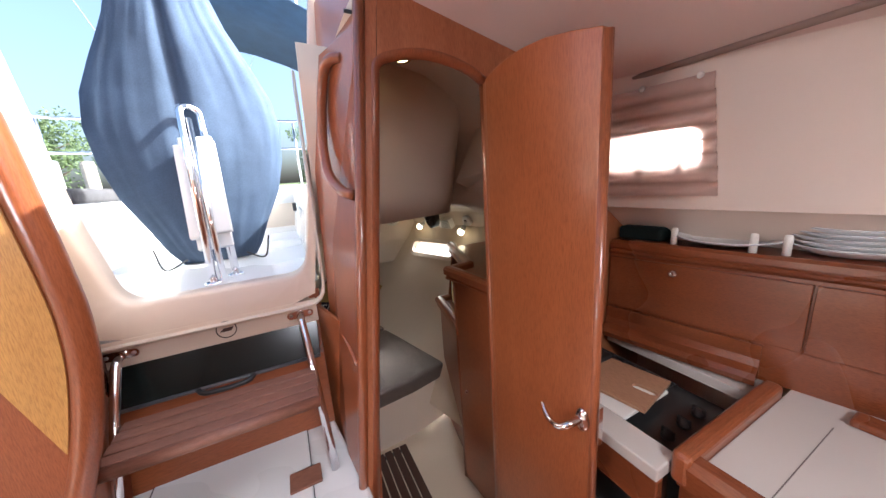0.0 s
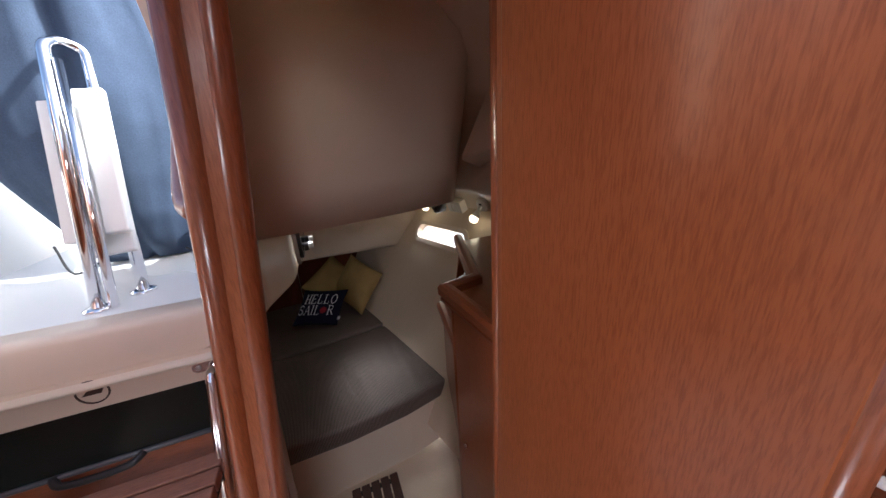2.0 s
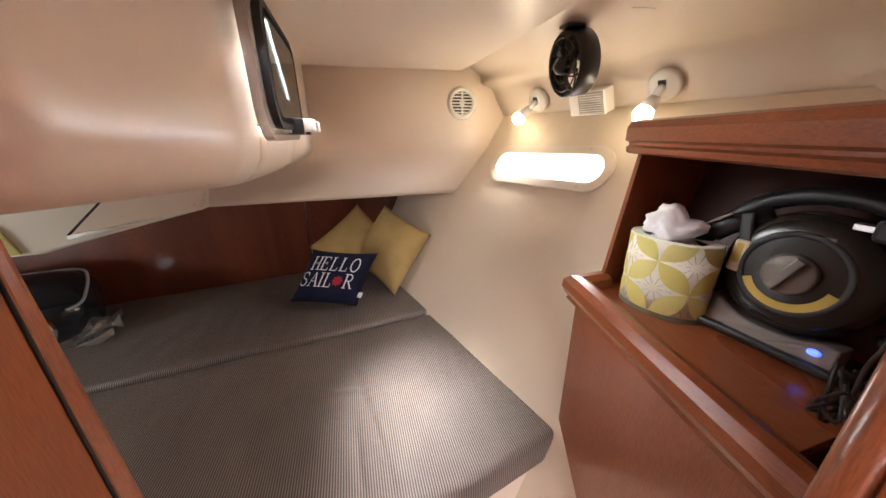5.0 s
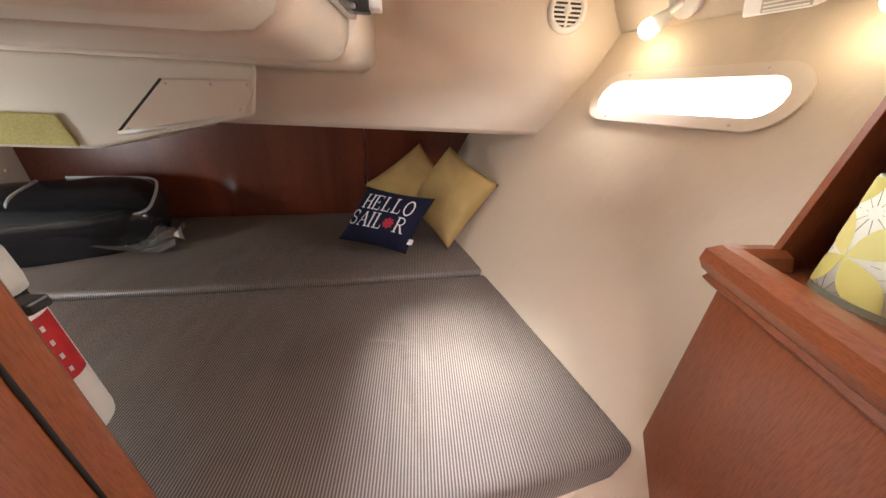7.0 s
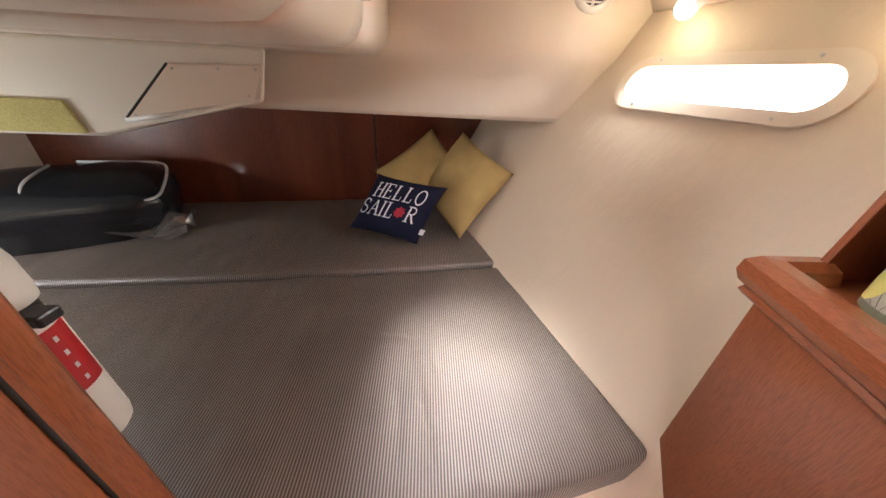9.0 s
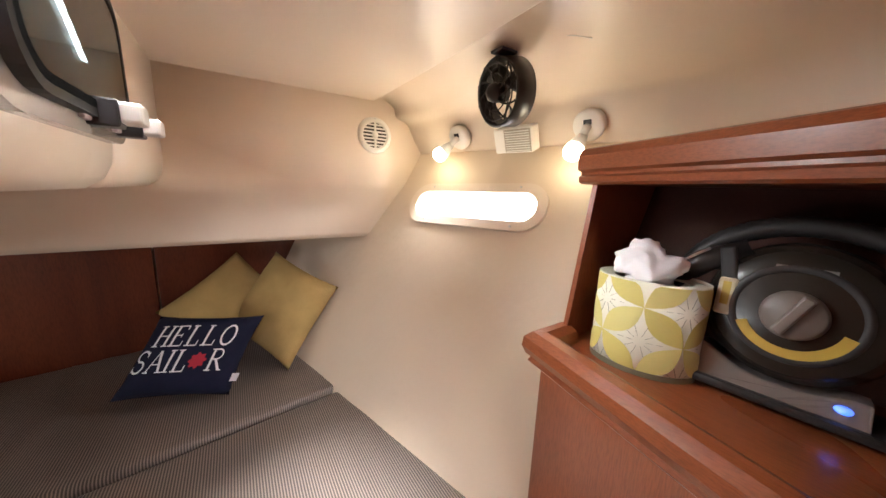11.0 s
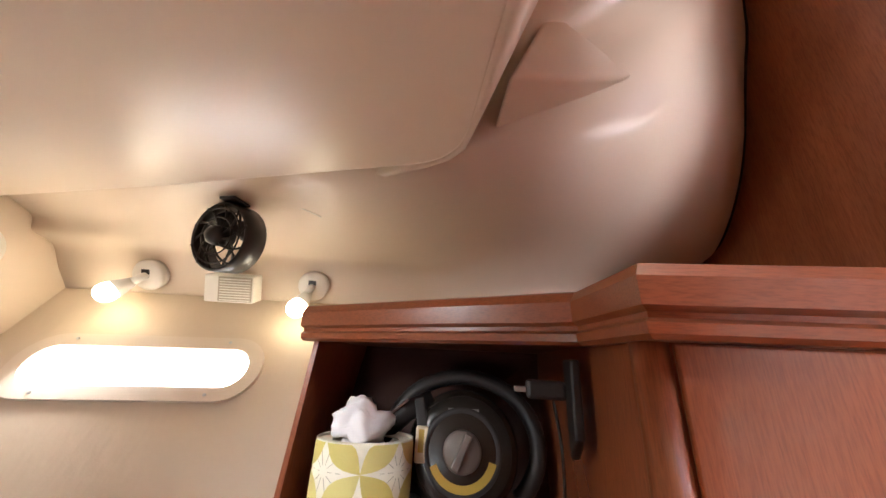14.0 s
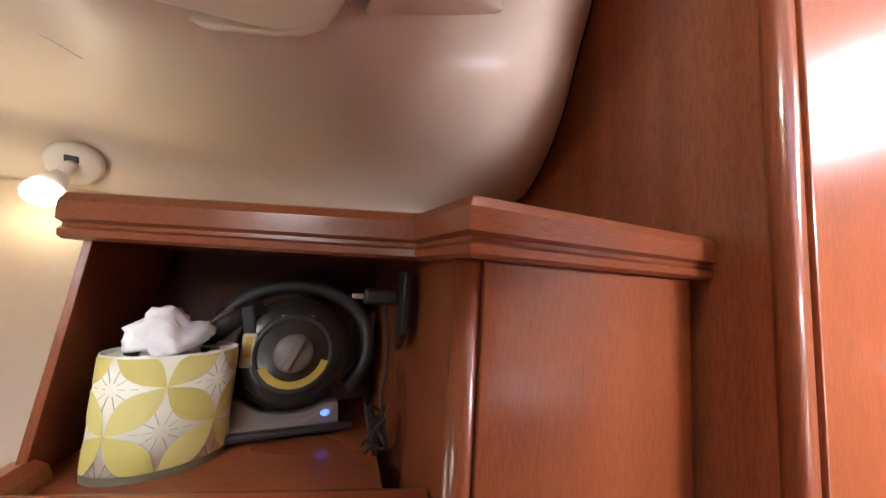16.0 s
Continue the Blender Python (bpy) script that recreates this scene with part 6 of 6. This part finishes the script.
# steering wheel under its blue canvas cover
def wheel_cover():
    ob = thing("wheel_cover", (-0.31, 1.95, 1.296), "faded blue canvas cover draped over the steering wheel", "cover")
    prof = [(1.300, 0.150, 0.05), (1.36, 0.190, 0.10), (1.48, 0.240, 0.15), (1.62, 0.310, 0.17), (1.78, 0.352, 0.17), (1.93, 0.366, 0.16), (2.06, 0.345, 0.15), (2.20, 0.285, 0.15), (2.36, 0.205, 0.15), (2.52, 0.150, 0.14), (2.60, 0.10, 0.10)]
    zs = [1.30 + 1.30 * k / 60 for k in range(61)]
    n = 96
    bm = bmesh.new()
    rings = []
    for z in zs:
        w = float(np.interp(z, [p[0] for p in prof], [p[1] for p in prof]))
        d = float(np.interp(z, [p[0] for p in prof], [p[2] for p in prof]))
        row = []
        for k in range(n):
            a = math.tau * k / n
            c, s = math.cos(a), math.sin(a)
            fold = 0.012 * noise.noise(Vector((c * 3.2, s * 3.2, z * 0.9))) + 0.010 * noise.noise(Vector((c * 8.0, s * 8.0, z * 0.7 + 4))) + 0.004 * noise.noise(Vector((c * 16, s * 12, z * 6)))
            crease = -0.045 * math.exp(-((c + 0.02) / 0.055) ** 2) * (s < 0)
            row.append(bm.verts.new((-0.322 + (w + fold) * math.copysign(abs(c) ** 0.9, c), 1.92 + (d + fold + crease) * s, z)))
        rings.append(row)
    for a, b in zip(rings, rings[1:]):
        for k in range(n):
            bm.faces.new((a[k], a[(k + 1) % n], b[(k + 1) % n], b[k]))
    bm.faces.new(rings[-1])
    part("canvas", bm, blue_canvas, ob, "", True)
    for s in (-1, 1):
        part("hem_cord", tube(curve_points([(-0.322 + s * 0.12, 1.83, 1.33), (-0.322 + s * 0.20, 1.80, 1.30), (-0.322 + s * 0.23, 1.82, 1.40)], 5), 0.004, 6), rubber, ob)


blue_canvas = cloth("faded_blue_canvas", (0.072, 0.102, 0.160), 0.85, 260)
wheel_cover()

# bent stainless guard with the folded white table on it
guard = thing("cockpit_table", (-0.26, 1.40, 1.296), "folded white cockpit table on a bent stainless guard", "table")
foot_, top_ = Vector((-0.255, 1.40, 1.296)), Vector((-0.296, 1.70, 1.975))
ax = (top_ - foot_).normalized()
sx = Vector((1, 0, 0.05)).normalized()
part("guard_tube", tube(rounded_path([foot_ - sx * 0.022, top_ - sx * 0.020, top_ - sx * 0.006 + Vector((0, 0.045, 0.02)), top_ + sx * 0.035 + Vector((0, 0.07, 0)), foot_ + sx * 0.04 + Vector((0, 0.09, 0.0))], 0.04, 6), 0.0145, 14), chrome, guard, "", True)
part("guard_tube", tube([foot_ + sx * 0.010, top_ + sx * 0.005 - ax * 0.05], 0.011, 12), chrome, guard, "", True)
tmx = frame_axes(foot_ + ax * 0.36 + Vector((0, 0.03, 0)), sx, ax)
for x0, x1, a, b, z0 in ((-0.072, -0.006, -0.18, 0.22, 0.0), (0.014, 0.070, -0.17, 0.23, 0.0), (-0.060, 0.060, -0.22, 0.27, -0.03)):
    part("table_leaf", box(x0, a, z0 - 0.012, x1, b, z0 + 0.012, 0.005, tmx), white_gel, guard)
for dx in (-0.022, 0.04):
    part("deck_flange", lathe([(0.030, 0), (0.030, 0.006), (0.018, 0.010), (0.0, 0.010)], Matrix.Translation(foot_ + Vector((dx, 0.09 * (dx > 0), 0.0))), 20), chrome, guard, "", True)

# bimini, rails, neighbouring boats, dock and trees
bimini = thing("bimini", (-0.3, 2.6, 2.6), "dark navy canvas bimini stretched over the cockpit", "awning")
part("canvas", loft([[Vector((x, y, 3.12 - 0.22 * (x + 0.5) ** 2 - 0.04 * (y - 3.4) ** 2)) for x in (-0.6, -0.3, 0.0, 0.3, 0.6, 0.95)] for y in (2.85, 3.4, 4.2)], 0.01, (0, 0, 1)), navy_canvas, bimini, "", True)
for x in (-0.58, 0.9):
    part("bow", tube(curve_points([(x, 3.3, 1.95), (x, 3.2, 2.4), (x * 0.98, 2.9, 2.75)], 5), 0.012, 10), chrome, bimini, "", True)
rail_ob = thing("stern_rail", (-0.3, 3.45, 1.66), "stainless steel stern rail round the cockpit", "railing")
for z in (2.0, 2.25):
    part("rail", tube(rounded_path([(-1.56, 2.2, z), (-1.56, 3.48, z), (0.88, 3.48, z), (0.88, 2.2, z)], 0.25, 6), 0.011, 10), chrome, rail_ob, "", True)
for x in (-1.5, -0.9, 0.2, 0.85):
    part("post", tube([(x, 3.48, 1.66), (x, 3.48, 2.25)], 0.011, 10), chrome, rail_ob, "", True)
structure("water", box(-400, -400, -0.60, 400, 700, -0.55), material("harbour_water", (0.16, 0.20, 0.20), 0.12), "calm pale harbour water")
dock_mat = wood("dock_planks", (0.32, 0.30, 0.27), (0.48, 0.45, 0.40), "x", 0.8, 0.0)
dock = thing("dock", (0, 13, -0.5), "weathered grey timber finger dock with pilings", "dock")
for k in range(24):
    part("plank", box(-14, 12.0 + 0.085 * k, 1.05, 14, 12.078 + 0.085 * k, 1.11), dock_mat, dock)
for x in range(-13, 14, 4):
    part("piling", lathe([(0.15, -0.9), (0.15, 2.6), (0.12, 2.68), (0.0, 2.70)], Matrix.Translation((x + 0.6, 11.8, 0)), 14), dock_mat, dock)


def moored_boat(x, y, length, turn, label):
    ob = thing("sailing_boat", (x, y, -0.56), label, "boat", "moored boats")
    m = pose(x, y, 0, 0, 0, turn)
    rows = []
    for k in range(13):
        t = k / 12
        w = 1.6 * math.sin(math.pi * min(1, 0.30 + 0.70 * t)) ** 0.8 + 0.02
        sh = 1.15 + 0.35 * (t - 0.4) ** 2
        rows.append([m @ Vector((length * (t - 0.5), sgn * w * f, z)) for sgn, f, z in ((-1, 0.55, -0.56), (-1, 0.85, 0.1), (-1, 1.0, sh), (-1, 0.9, sh + 0.02), (1, 0.9, sh + 0.02), (1, 1.0, sh), (1, 0.85, 0.1), (1, 0.55, -0.56))])
    part("hull", loft(rows), white_gel, ob, "", True)
    part("coachroof", box(-length * 0.18, -0.85, 1.1, length * 0.22, 0.85, 1.62, 0.12, m), white_gel, ob)
    for dx in (-0.10, 0.0, 0.10):
        part("port", box(length * dx, -0.86, 1.34, length * (dx + 0.06), 0.86, 1.46, 0.02, m), smoked, ob, "dark window")
    part("mast", tube([m @ Vector((0.4, 0, 1.5)), m @ Vector((0.4, 0, 13.5))], 0.07, 10), white_plastic, ob, "", True)
    part("boom", tube([m @ Vector((0.4, 0, 2.5)), m @ Vector((-length * 0.36, 0, 2.55))], 0.16, 10), navy_canvas, ob, "boom with a navy sail cover", True)
    for dx, dy in ((length * 0.49, 0), (-length * 0.47, 0), (0.2, 1.5), (0.2, -1.5)):
        part("stay", tube([m @ Vector((0.4, 0, 13.3)), m @ Vector((dx, dy, 1.3))], 0.008, 5), steel, ob)
    return ob


moored_boat(-6.5, 9.2, 10.5, 8, "white sailing boat with a navy sail cover, moored at the dock")
moored_boat(5.5, 9.0, 9.5, 172, "white sailing boat with a bare mast, moored at the dock")
moored_boat(-14.0, 17.5, 11.0, 4, "white sailing boat lying beyond the dock")
moored_boat(2.5, 18.5, 11.0, 176, "white sailing boat lying beyond the dock")

bank_mat = gelcoat("bank_grass", (0.10, 0.13, 0.05), 0.9, 0.3)
structure("ground", slab([(-120, 34, -0.6), (120, 34, -0.6), (140, 220, 4), (-140, 220, 4)], (0, 0, 1.3)), bank_mat, "grassy bank behind the marina")
leaf_mat_tree = material("tree_leaves", (0.055, 0.095, 0.035), 0.7)
lv = noise_tex(leaf_mat_tree, coords(leaf_mat_tree, (1, 1, 1)), 0.9, 3)
to(leaf_mat_tree, ramp(leaf_mat_tree, lv, [(0.3, (0.035, 0.065, 0.022)), (0.7, (0.10, 0.145, 0.055))]), "Base Color")
bark = wood("bark", (0.06, 0.045, 0.035), (0.14, 0.11, 0.09), "z", 0.9, 0)


def tree(x, y, h, seed):
    rng = random.Random(seed)
    ob = thing("tree", (x, y, 0.65), "broad leafy green tree on the bank", "tree", "bank trees")
    part("trunk", tube([(x, y, 0.4), (x + 0.1, y, h * 0.3), (x - 0.1, y, h * 0.6), (x, y, h * 0.85)], 0.3, 9, radii=[0.36, 0.28, 0.18, 0.06]), bark, ob, "", True)
    for k in range(6):
        a, z = rng.uniform(0, math.tau), h * rng.uniform(0.3, 0.6)
        part("limb", tube([(x, y, z), (x + 1.2 * math.cos(a), y + 1.2 * math.sin(a), z + 0.9), (x + 2.4 * math.cos(a), y + 2.4 * math.sin(a), z + 1.5)], 0.1, 7, radii=[0.13, 0.08, 0.03]), bark, ob, "", True)
    verts, faces = [], []
    blobs = [(Vector((x + rng.gauss(0, h * 0.17), y + rng.gauss(0, h * 0.17), h * rng.uniform(0.36, 0.95))), h * rng.uniform(0.09, 0.17)) for _ in range(26)]
    for _ in range(5200):
        c, r = rng.choice(blobs)
        d = Vector((rng.gauss(0, 1), rng.gauss(0, 1), rng.gauss(0, 0.8))).normalized() * r * rng.uniform(0.6, 1.05)
        p = c + d
        u = Vector((rng.gauss(0, 1), rng.gauss(0, 1), rng.gauss(0, 1))).normalized()
        v = u.orthogonal().normalized()
        s = rng.uniform(0.10, 0.20)
        i = len(verts)
        verts += [p - u * s, p + v * s * 0.6, p + u * s, p - v * s * 0.6]
        faces.append((i, i + 1, i + 2, i + 3))
    me = bpy.data.meshes.new("crown")
    me.from_pydata([tuple(q) for q in verts], [], faces)
    me.materials.append(leaf_mat_tree)
    cr = new("crown", me)
    cr.parent = ob
    cr.matrix_parent_inverse = base_of(ob).inverted()


for k, (tx, ty, th) in enumerate(((-34, 44, 11), (-27, 47, 13), (-20, 45, 10), (-12, 50, 12), (-3, 52, 9), (6, 50, 10), (13, 47, 12), (20, 46, 9), (-42, 46, 12))):
    tree(tx, ty, th, 20 + k)
